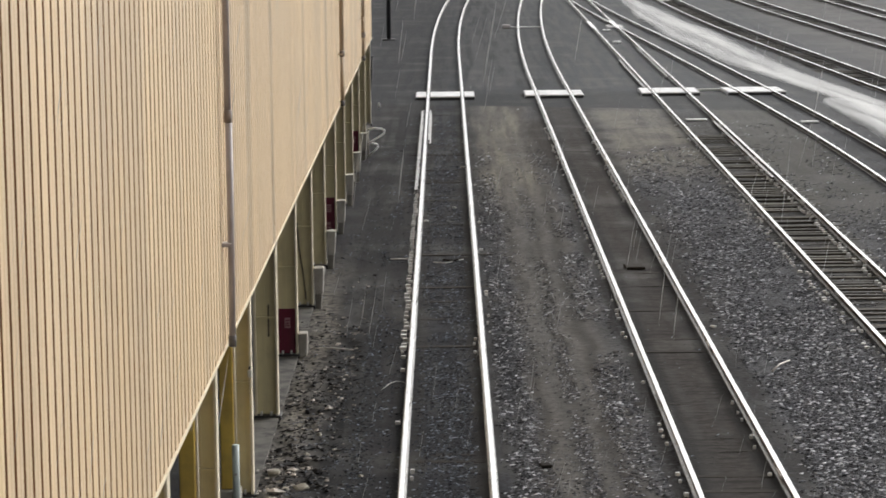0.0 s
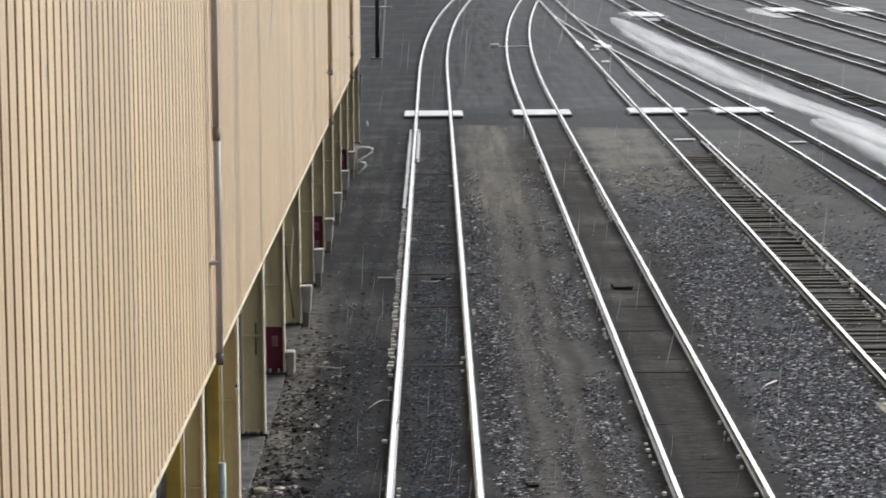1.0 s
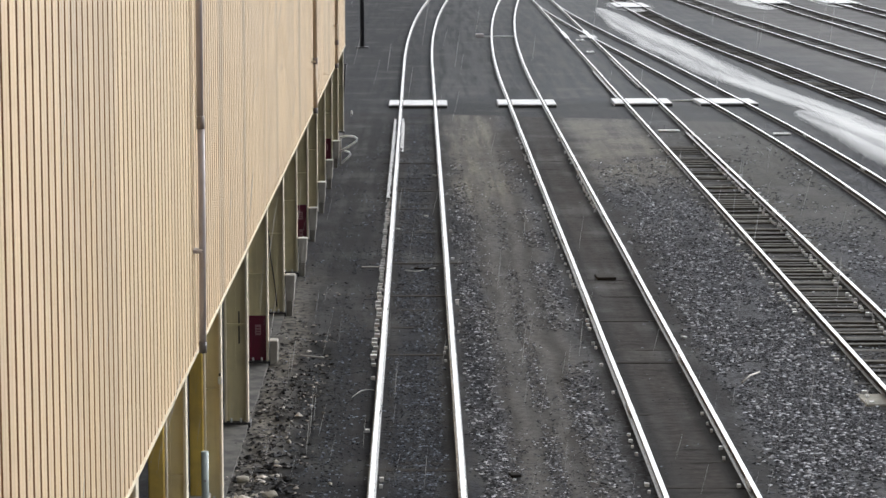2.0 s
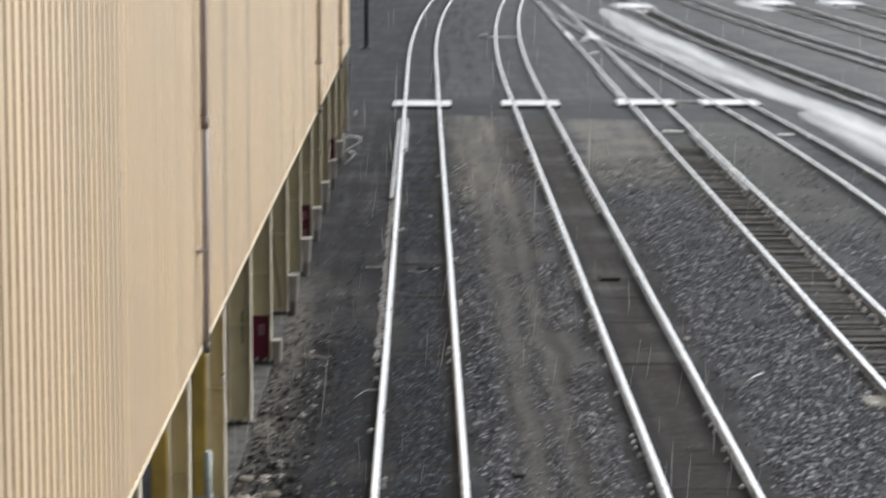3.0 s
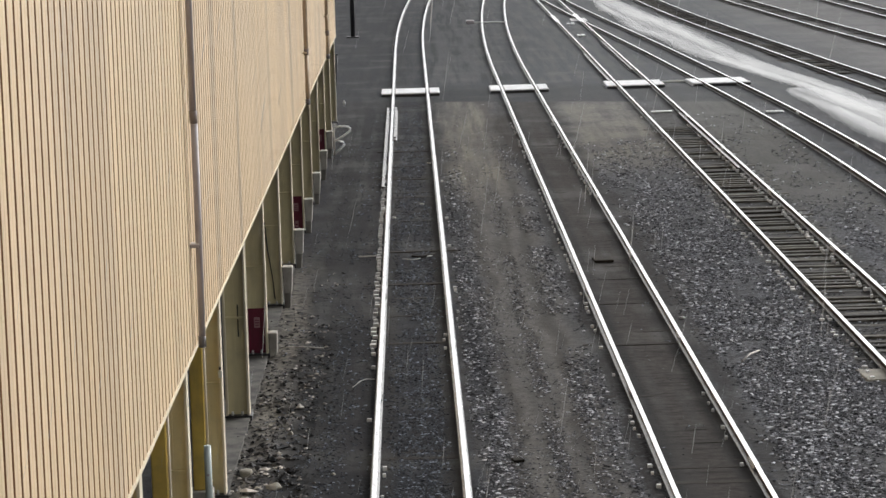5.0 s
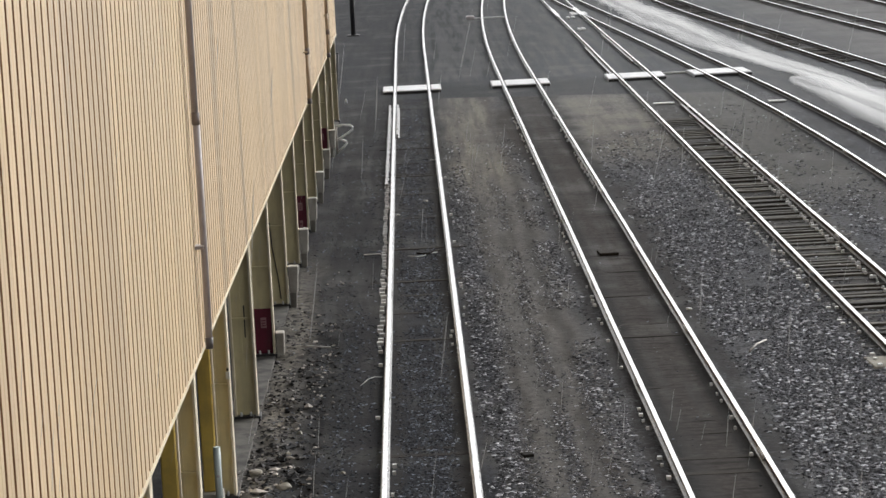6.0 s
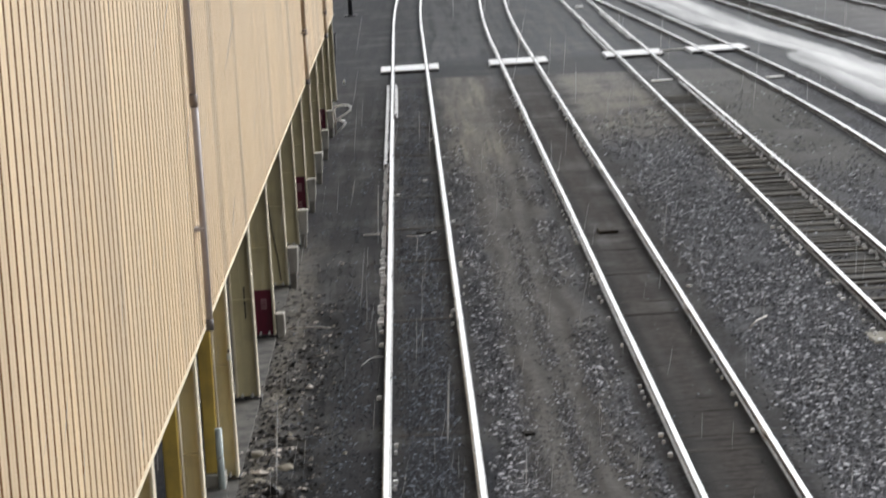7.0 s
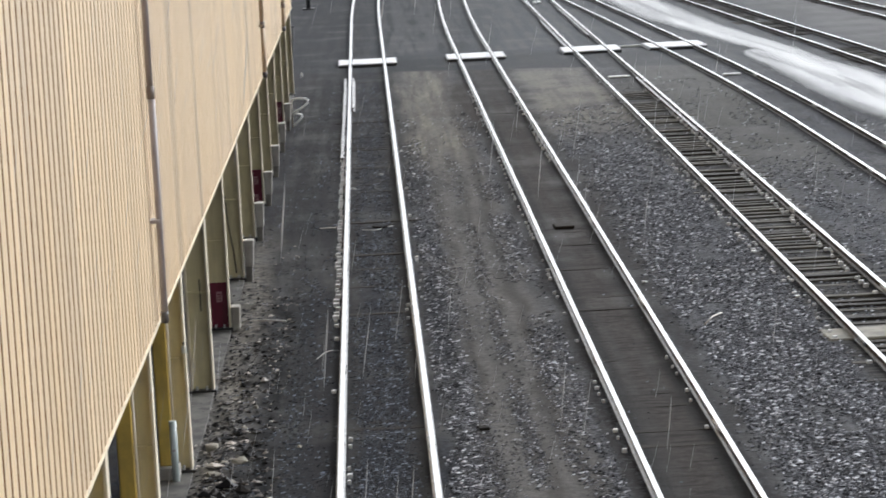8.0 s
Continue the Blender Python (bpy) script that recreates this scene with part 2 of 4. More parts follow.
    h = k.math("ADD", k.math("MULTIPLY", stone, 0.6), k.math("MULTIPLY", mid, 0.7))
    return k.bump(h, 0.6, 0.03).m


def stone_material(name="ballast_stone", dark=1.0, tint=(1.0, 1.0, 1.0)):
    k = Mat(name, 0.6)
    r = k.island()
    k.b.inputs["Specular IOR Level"].default_value = 0.14
    c = k.mix(k.ramp(r, 0.15, 0.95), tuple(dark * v for v in (0.012, 0.013, 0.0165)), tuple(dark * v for v in (0.145, 0.148, 0.166)))
    c = k.mix(k.ramp(r, 0.80, 0.97), c, tuple(dark * v for v in (0.60, 0.61, 0.65)))
    c = k.mix(1.0, c, tint, "MULTIPLY")
    return k.colour(c).m


def wood_material(name="wet_tie_wood", lo=(0.020, 0.018, 0.0155), hi=(0.118, 0.108, 0.088), wear=0.5):
    k = Mat(name, 0.62)
    k.b.inputs["Specular IOR Level"].default_value = 0.12 if wear > 0.3 else 0.03
    g = k.noise(1.0, 5, stretch=(3.0, 30.0, 30.0))
    c = k.mix(k.random(), lo, hi)
    c = k.mix(k.ramp(g, 0.4, 0.7), c, (0.028, 0.024, 0.02))
    c = k.mix(k.ramp(k.noise(5, 4), 0.5, 0.75, 0.0, wear), c, (0.10, 0.096, 0.088))
    return k.colour(c).bump(g, 0.5, 0.01).m


def rail_side_material():
    k = Mat("rusty_rail_side", 0.7)
    k.b.inputs["Specular IOR Level"].default_value = 0.2
    n = k.noise(9, 5)
    return k.colour(k.mix(k.ramp(n, 0.3, 0.7), (0.030, 0.022, 0.017), (0.085, 0.062, 0.045))).bump(n, 0.3, 0.004).m


def rail_top_material():
    k = Mat("polished_wet_rail_top", 0.15, 1.0)
    n = k.noise(1.0, 4, stretch=(30.0, 1.2, 1.0))
    return k.colour(k.mix(k.ramp(n, 0.35, 0.7), (0.97, 0.97, 0.97), (0.88, 0.89, 0.90))).rough(k.ramp(n, 0.3, 0.7, 0.12, 0.26)).m


def concrete_material(name, lo, hi, rough=0.7):
    k = Mat(name, rough)
    a, b = k.noise(2.2, 6), k.noise(24, 4)
    c = k.mix(k.ramp(a, 0.3, 0.7), lo, hi)
    c = k.mix(k.ramp(b, 0.55, 0.8, 0.0, 0.4), c, tuple(v * 0.5 for v in lo))
    return k.colour(c).bump(b, 0.35, 0.006).m


def water_material():
    k = Mat("puddle_water_sky_sheen", 0.2)
    uv = k.n.new("ShaderNodeUVMap").outputs[0]
    t = k.n.new("ShaderNodeSeparateXYZ")
    k.l.new(uv, t.inputs[0])
    inner = k.math("SUBTRACT", 1.0, k.math("ABSOLUTE", k.math("SUBTRACT", k.math("MULTIPLY", t.outputs[0], 2.0), 1.0)))
    rag = k.noise(1.0, 4, 0.5, stretch=(0.7, 0.045, 1.0))
    # lanes that run along the water, thinner and darker where low
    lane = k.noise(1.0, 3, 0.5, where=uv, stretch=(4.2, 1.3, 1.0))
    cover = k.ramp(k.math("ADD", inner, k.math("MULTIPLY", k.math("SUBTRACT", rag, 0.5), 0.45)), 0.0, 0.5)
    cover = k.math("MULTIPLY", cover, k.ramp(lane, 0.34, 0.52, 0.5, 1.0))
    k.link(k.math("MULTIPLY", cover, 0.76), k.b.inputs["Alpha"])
    # pale grey base puts part of the sky's reflection into the colour
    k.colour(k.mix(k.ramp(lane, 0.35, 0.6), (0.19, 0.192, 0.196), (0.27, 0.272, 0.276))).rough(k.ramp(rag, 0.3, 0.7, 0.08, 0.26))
    k.b.inputs["IOR"].default_value = 1.33
    return k.bump(k.noise(1.0, 4, stretch=(5.0, 1.2, 1.0)), 0.15, 0.006).m


CLAD = cladding_material()
# brown of the rib recesses: grime plus their shade put into the colour
GRIME_SHADE = painted("brown_rib_joint_grime_shade", (0.29, 0.15, 0.065), (0.19, 0.10, 0.045), 0.85)
GROUND = ground_material()
STONE = stone_material()
DARK_STONE = stone_material("dark_ballast_stone", 0.50, (0.90, 0.99, 1.14))
EARTH_STONE = stone_material("earthy_rubble_stone", 0.9, (1.12, 1.0, 0.84))
WOOD = wood_material()
MUD_WOOD = wood_material("mud_caked_tie", (0.010, 0.0088, 0.0076), (0.036, 0.031, 0.026), 0.1)
RAIL_SIDE, RAIL_TOP = rail_side_material(), rail_top_material()
# pale grey steel; on rail feet it paints in the wet glint
RAIL_FOOT = painted("pale_rail_steel_and_glint", (0.34, 0.335, 0.33), (0.12, 0.105, 0.095), 0.25)
CONCRETE = concrete_material("pale_crossing_concrete", (0.62, 0.62, 0.62), (0.84, 0.84, 0.84), 0.35)
PIER = concrete_material("stained_pier_concrete", (0.29, 0.265, 0.225), (0.48, 0.455, 0.405))
DARK_CONCRETE = concrete_material("dark_wet_concrete", (0.06, 0.056, 0.05), (0.12, 0.11, 0.10), 0.55)
FOOT_CONCRETE = concrete_material("darker_pier_concrete", (0.13, 0.118, 0.10), (0.26, 0.245, 0.21), 0.6)
# dark tones hold stains and also the shade along the column row
PLINTH = concrete_material("stained_shaded_plinth_concrete", (0.022, 0.020, 0.017), (0.118, 0.108, 0.092), 0.8)
PLATE = painted("faded_plate", (0.42, 0.22, 0.24), (0.3, 0.14, 0.15))
OLIVE = painted("olive_drab_paint", (0.74, 0.66, 0.405), (0.46, 0.40, 0.25), amount=0.35)
CREAM = painted("cream_edge_paint", (0.74, 0.66, 0.50), (0.42, 0.34, 0.24), amount=0.3)
YELLOW = painted("ochre_yellow_paint", (0.74, 0.52, 0.11), (0.42, 0.29, 0.09))
RED = painted("dark_red_paint", (0.155, 0.008, 0.034), (0.085, 0.009, 0.022))
TAN_PIPE = painted("stained_tan_pipe_paint", (0.56, 0.44, 0.31), (0.40, 0.31, 0.21))
ZINC = painted("weathered_zinc", (0.42, 0.385, 0.385), (0.24, 0.21, 0.2), 0.4)
BLACK = painted("black_steel_paint", (0.022, 0.022, 0.024), (0.05, 0.045, 0.042))
WHITE = painted("white_pipe_paint", (0.75, 0.75, 0.72), (0.4, 0.38, 0.34), amount=0.25)
# unseen plaster, lightened so that it bounces more light onto the columns
SHED_UNSEEN = painted("unseen_bounce_plaster", (0.30, 0.275, 0.215), (0.16, 0.14, 0.11))
# near-white base puts the glint of small steel parts into the colour
GLINT = painted("pale_steel_glint", (0.72, 0.72, 0.71), (0.35, 0.33, 0.31), 0.35)
WATER = water_material()


# ---- mesh helpers ----
def part(name, bm, material, parent=None, label=""):
    me = bpy.data.meshes.new(name)
    bm.to_mesh(me)
    bm.free()
    for m in material if isinstance(material, (list, tuple)) else (material,):
        me.materials.append(m)
    ob = new(name, me)
    if parent:
        ob.parent = parent
    return tagged(ob, label)


def add_box(bm, lo, hi, bevel=0.0, taper=None):
    """A box from corner to corner; taper scales its foot in x and y about its middle."""
    r = bmesh.ops.create_cube(bm, size=1.0)
    mid, size = [(a + b) / 2 for a, b in zip(lo, hi)], [b - a for a, b in zip(lo, hi)]
    for v in r["verts"]:
        t = taper if taper and v.co.z < 0 else (1.0, 1.0)
        v.co = Vector((mid[0] + v.co.x * size[0] * t[0], mid[1] + v.co.y * size[1] * t[1], mid[2] + v.co.z * size[2]))
    if bevel:
        edges = list({e for v in r["verts"] for e in v.link_edges})
        bmesh.ops.bevel(bm, geom=edges, offset=bevel, segments=1, affect="EDGES")
    return bm


def box(lo, hi, bevel=0.0, taper=None):
    return add_box(bmesh.new(), lo, hi, bevel, taper)


def add_tube(bm, points, radius, sides=10, radii=None):
    rings = []
    pts = [Vector(p) for p in points]
    for i, p in enumerate(pts):
        ahead = (pts[min(i + 1, len(pts) - 1)] - pts[max(i - 1, 0)]).normalized()
        side = ahead.cross(Vector((0, 0, 1)))
        side = side.normalized() if side.length > 0.05 else Vector((1, 0, 0))
        up = side.cross(ahead)
        r = radii[i] if radii else radius
        rings.append([bm.verts.new(p + r * (math.cos(a) * side + math.sin(a) * up)) for a in [2 * math.pi * k / sides for k in range(sides)]])
    for a, b in zip(rings, rings[1:]):
        for k in range(sides):
            bm.faces.new((a[k], a[(k + 1) % sides], b[(k + 1) % sides], b[k])).smooth = True
    bm.faces.new(rings[0][::-1])
    bm.faces.new(rings[-1])
    return bm


def spline(points, y):
    """x at y on a smooth curve through (y, x) points."""
    if y <= points[0][0]:
        return points[0][1]
    for i in range(len(points) - 1):
        (y0, x0), (y1, x1) = points[i], points[i + 1]
        if y <= y1:
            ya, xa = points[max(i - 1, 0)]
            yb, xb = points[min(i + 2, len(points) - 1)]
            m0 = (x1 - xa) / (y1 - ya)
            m1 = (xb - x0) / (yb - y0)
            h = y1 - y0
            t = (y - y0) / h
            return (2 * t**3 - 3 * t**2 + 1) * x0 + (t**3 - 2 * t**2 + t) * h * m0 + (3 * t**2 - 2 * t**3) * x1 + (t**3 - t**2) * h * m1
    return points[-1][1]


# ---- plan ----
BAY, FIRST_COLUMN = 6.25, 48.6
WALL_FOOT, WALL_HEAD = 3.44, 11.6
WALL_START, WALL_END = -14.0, 105.8


def wall_x(y):
    return -3.30 + 0.0035 * y


def track_one(y):
    return -0.03 + (2.99e-4 * (y - 142) ** 2 if y > 142 else 0.0)


def track_two(y):
    return 4.77 + (3.14e-4 * (y - 125) ** 2 if y > 125 else 0.0)


def track_three(y):
    return 9.93


def track_four(y):
    return spline(((20, 14.7), (80, 14.66), (90, 14.58), (100, 14.36), (110, 14.02), (120, 13.6), (135, 12.95), (150, 12.22), (165, 11.45), (178, 10.83), (190, 10.35), (200, 10.05), (210, 9.95)), y)


def track_five(y):
    return spline(((20, 21.9), (80, 21.6), (95, 21.2), (110, 20.5), (125, 19.6), (140, 18.75), (155, 17.85), (170, 17.15), (185, 16.7), (200, 16.4), (220, 16.15), (260, 16.0)), y)


def track_six(y):
    return spline(((20, 27.5), (110, 26.8), (125, 26.0), (140, 24.95), (155, 24.0), (170, 23.2), (185, 22.45), (200, 21.9), (222, 21.2), (260, 20.8)), y)


def track_seven(y):
    return spline(((20, 33.0), (120, 32.0), (140, 30.8), (160, 29.5), (180, 28.8), (200, 28.2), (225, 27.6), (260, 27.0)), y)


def track_eight(y):
    return track_seven(y) + 5.4


# ---- ground ----
def ground_height(x, y):
    z = (0.05 * noise.noise((x * 0.35, y * 0.2, 3.0)) + 0.02 * noise.noise((x * 1.7, y * 1.1, 7.0))) * (1.0 if y < 105 else max(0.15, 1.0 - (y - 105) / 12))
    if -4.5 < x < -1.9 and y < 60:
        z += 0.12 * noise.noise((x * 1.3, y * 0.9, 11.0)) + 0.09 * noise.noise((x * 3.1, y * 2.4, 5.0))
    for f, low in ((track_one, -0.005), (track_two, -0.004), (track_three, -0.045), (track_four, -0.01), (track_five, -0.06), (track_six, -0.03), (track_seven, -0.03), (track_eight, -0.03)):
        d = abs(x - f(y))
        if d < 1.7:
            k = min(1.0, (1.7 - d) / 0.5)
            low = low if d < 0.72 else 0.008 + 0.02 * noise.noise((x * 2.3, y * 0.9, 6.0))
            if f is track_three and y > 100:
                low = 0.0
            z = z * (1 - k) + k * (low + (0.015 if y < 112 else 0.003) * noise.noise((x * 1.9, y * 1.3, 2.0)))
    return z


def build_ground():
    xs = [-3000, -800, -200, -60, -25, -14, -9] + list(np.arange(-6.0, -3.3, 0.28)) + list(np.arange(-3.3, -1.6, 0.12)) + list(np.arange(-1.55, 18.01, 0.28)) + list(np.arange(18.6, 42, 0.7)) + [50, 80, 200, 800, 3000]
    ys = [-3000, -800, -200, -60, -20, 0, 20, 32] + list(np.arange(36, 58, 0.2)) + list(np.arange(58, 100, 0.4)) + list(np.arange(100, 240, 1.0)) + [250, 270, 300, 400, 700, 1500, 4000]
    verts = [(x, y, ground_height(x, y) if -9 < x < 45 and 30 < y < 245 else -0.02) for y in ys for x in xs]
    n = len(xs)
    faces = [(j * n + i, j * n + i + 1, (j + 1) * n + i + 1, (j + 1) * n + i) for j in range(len(ys) - 1) for i in range(n - 1)]
    me = bpy.data.meshes.new("ground")
    me.from_pydata(verts, [], faces)
    me.polygons.foreach_set("use_smooth", [True] * len(faces))
    me.materials.append(GROUND)
    tagged(new("ground", me), "wet dark gravel and dirt ground of a rail yard", "ground", kind="structure")


build_ground()


# ---- the shed ----
def build_shed():
    shed = tagged(new("wall_shed", None), "tan ribbed metal wall of a raised rail shed, streaked by rain", "wall", kind="structure")
    # one cladding panel: flat pan with a narrow recessed rib joint
    pitch, depth = 0.406, 0.045
    bm = bmesh.new()
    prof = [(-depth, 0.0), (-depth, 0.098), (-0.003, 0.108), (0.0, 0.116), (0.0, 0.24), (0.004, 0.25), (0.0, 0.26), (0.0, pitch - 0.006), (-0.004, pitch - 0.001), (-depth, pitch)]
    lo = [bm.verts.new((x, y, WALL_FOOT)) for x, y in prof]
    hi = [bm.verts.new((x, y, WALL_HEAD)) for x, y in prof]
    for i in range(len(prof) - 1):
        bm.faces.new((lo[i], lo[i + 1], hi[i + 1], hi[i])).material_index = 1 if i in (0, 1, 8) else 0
    first = part("cladding_panel", bm, (CLAD, GRIME_SHADE), shed)
    count = int((WALL_END - WALL_START) / pitch)
    turn = math.degrees(math.atan(-0.0035))
    for i in range(count):
        y = WALL_START + i * pitch
        ob = first if i == 0 else new("cladding_panel", first.data)
        ob.parent = shed
        ob.matrix_basis = pose(wall_x(y), y, 0, 0, 0, turn)
    length = count * pitch

    def along(lo_x, hi_x, z0, z1, y0=WALL_START, y1=WALL_START + length):
        bm = bmesh.new()
        v = [bm.verts.new((wall_x(y) + dx, y, z)) for y in (y0, y1) for dx, z in ((lo_x, z0), (hi_x, z0), (hi_x, z1), (lo_x, z1))]
        for a in range(4):
            bm.faces.new((v[a], v[(a + 1) % 4], v[4 + (a + 1) % 4], v[4 + a]))
        bm.faces.new(v[3::-1])
        bm.faces.new(v[4:])
        bmesh.ops.recalc_face_normals(bm, faces=bm.faces)
        return bm

    part("backing", along(-0.20, -0.05, WALL_FOOT + 0.01, WALL_HEAD), SHED_UNSEEN, shed)
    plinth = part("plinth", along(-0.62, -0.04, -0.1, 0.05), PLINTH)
    tagged(plinth, "low stained concrete plinth under the column row, shade in its colour", "plinth", kind="structure")
    part("drip_edge", along(-0.10, 0.022, WALL_FOOT - 0.03, WALL_FOOT + 0.004), CREAM, shed, "pale folded drip edge")
    part("parapet_cap", along(-0.28, 0.06, WALL_HEAD, WALL_HEAD + 0.12), CREAM, shed)
    y1 = WALL_START + length
    part("end_wall", box((-14.0, y1 - 0.2, WALL_FOOT), (wall_x(y1) - 0.05, y1, WALL_HEAD)), CLAD, shed)
    roof = part("roof_shed", box((-14.0, WALL_START, WALL_HEAD - 0.3), (-3.6, y1, WALL_HEAD - 0.1)), DARK_CONCRETE)
    tagged(roof, "flat dark roof of the rail shed", "roof", kind="structure")
    soffit = part("ceiling", box((-14.0, WALL_START, WALL_FOOT + 0.05), (-3.6, y1, WALL_FOOT + 0.25)), SHED_UNSEEN)
    tagged(soffit, "unseen plaster underside of the raised shed, lightened for bounce", "ceiling", kind="structure")
    back = part("wall_back", box((-14.3, WALL_START, -0.2), (-14.0, y1, WALL_HEAD)), SHED_UNSEEN)
    tagged(back, "unseen rear wall added under the raised shed, lightened for bounce", "wall", kind="structure")


build_shed()


def build_columns():
    """Built-up steel columns under the shed wall: web, two flanges, concrete foot."""
    for k in range(-4, 10):
        y = FIRST_COLUMN + k * BAY
        x = wall_x(y)
        col = tagged(new("steel_column", None), "olive steel column with pale flange edges under the shed wall", "column", "columns under the shed")
        col.matrix_basis = pose(x, y, 0)
        red = k % 3 == 1
        foot = 0.0
        top = WALL_FOOT + 0.06
        bm = box((-0.44, -0.02, 1.02 if red else foot), (-0.09, 0.02, top))
        add_box(bm, (-0.30, -0.035, 1.05), (-0.27, 0.035, top - 0.2))
        part("web", bm, OLIVE, col)
        if red:
            tagged(col, "olive steel column with a dark red painted foot")
            part("painted_foot", box((-0.45, -0.03, 0.0), (-0.085, 0.03, 1.03), 0.006), RED, col, "dark red painted lower web")
            plate = part("sign_plate", box((-0.32, -0.045, 0.62), (-0.20, -0.031, 0.84), 0.003), PLATE, col, "small faded plate")
            for row in range(3):
                part("print_bar", box((-0.30, -0.049, 0.66 + 0.055 * row), (-0.22, -0.0455, 0.68 + 0.055 * row)), RED, plate)
            if k == 4:
                low = part("sign_plate", box((-0.30, -0.045, 0.16), (-0.21, -0.031, 0.34), 0.003), PLATE, col, "small faded plate")
                part("print_bar", box((-0.285, -0.049, 0.22), (-0.225, -0.0455, 0.26)), RED, low)
        if k == 0:
            part("slot", box((-0.22, -0.024, 1.55), (-0.195, -0.0205, 2.15)), BLACK, col, "dark slot in the web")
        if k == -1:
            clip = part("conduit_clip", box((-0.10, -0.19, 2.02), (-0.03, -0.15, 2.14), 0.008), WHITE, col, "small pale conduit clip")
            part("screw", box((-0.08, -0.2, 2.16), (-0.05, -0.15, 2.20)), BLACK, clip)
        if k == 2:
            part("cable", add_tube(bmesh.new(), [(-0.40, -0.03, 2.0), (-0.36, -0.05, 1.4), (-0.26, -0.06, 0.7), (-0.22, -0.05, 0.2)], 0.014, 6), BLACK, col, "black hanging cable")
        part("outer_flange", box((-0.086, -0.15, foot), (-0.042, 0.15, top), 0.006), CREAM, col, "cream flange edge")
        part("inner_flange", box((-0.486, -0.15, foot), (-0.444, 0.15, top), 0.006), CREAM, col, "cream flange edge")
        plate = part("base_plate", box((-0.54, -0.2, -0.05), (0.0, 0.2, 0.085), 0.008), BLACK, col, "dark steel base plate")
        for bx in (-0.36, -0.18):
            part("bolt", add_tube(bmesh.new(), [(bx, -0.14, 0.08), (bx, -0.14, 0.16)], 0.022, 6), GLINT, plate)
        part("stiffener", box((-0.44, -0.10, 1.9), (-0.09, -0.022, 1.93)), OLIVE, col)
        if k == 1:
            part("guard_block", box((-0.03, -0.16, -0.06), (0.16, 0.16, 0.52), 0.02, (0.85, 0.92)), PIER, col, "pale concrete guard block")
        if 2 <= k <= 7:
            pier = part("guard_block", box((-0.035, -0.16, 0.34), (0.215, 0.16, 0.96), 0.02, (0.72, 0.95)), PIER, col, "pale concrete guard block")
            part("block_foot", box((-0.01, -0.14, -0.06), (0.155, 0.14, 0.338), 0.01, (0.72, 0.95)), FOOT_CONCRETE, pier, "darker lower part of the block")


build_columns()


# ---- tracks ----
def build_rail(name, f, offset, y0, y1, parent, z=0.0, label="", dull=False):
    prof = [(-0.075, 0.0), (0.075, 0.0), (0.075, 0.012), (0.012, 0.03), (0.012, 0.105), (0.043, 0.118), (0.043, 0.146), (0.039, 0.15), (-0.039, 0.15), (-0.043, 0.146), (-0.043, 0.118), (-0.012, 0.105), (-0.012, 0.03), (-0.075, 0.012)]
    ys, y = [], y0
    while y < y1:
        ys.append(y)
        y += 1.5
    ys.append(y1)
    bm = bmesh.new()
    rings = []
    for y in ys:
        slope = (f(y + 0.5) - f(y - 0.5))
        nx, ny = 1 / math.hypot(1, slope), -slope / math.hypot(1, slope)
        jog = 0.008 * noise.noise((offset * 3 + f(50), y * 0.12, 0.0))
        rings.append([bm.verts.new((f(y) + nx * (offset + jog + a), y + ny * (offset + a), z + 0.02 + h)) for a, h in prof])
    n = len(prof)
    for a, b in zip(rings, rings[1:]):
        for i in range(n):
            fc = bm.faces.new((a[i], a[(i + 1) % n], b[(i + 1) % n], b[i]))
            fc.material_index = 1 if i in (6, 7, 8) else 2 if i in (2, 12) else 0
    bm.faces.new(rings[0])
    bm.faces.new(rings[-1][::-1])
    bmesh.ops.recalc_face_normals(bm, faces=bm.faces)
    return part(name, bm, (RAIL_SIDE, RAIL_FOOT if dull else RAIL_TOP, RAIL_FOOT), parent, label)


def tie_mesh(material):
    bm = box((-1.28, -0.11, -0.17), (1.28, 0.11, 0.0))
    top = [e for e in bm.edges if all(v.co.z > -0.01 for v in e.verts)]
    bmesh.ops.bevel(bm, geom=top, offset=0.015, segments=1, affect="EDGES")
    me = bpy.data.meshes.new("tie")
    bm.to_mesh(me)
    bm.free()
    me.materials.append(material)
    return me


TIE, MUDDY_TIE = tie_mesh(WOOD), tie_mesh(MUD_WOOD)


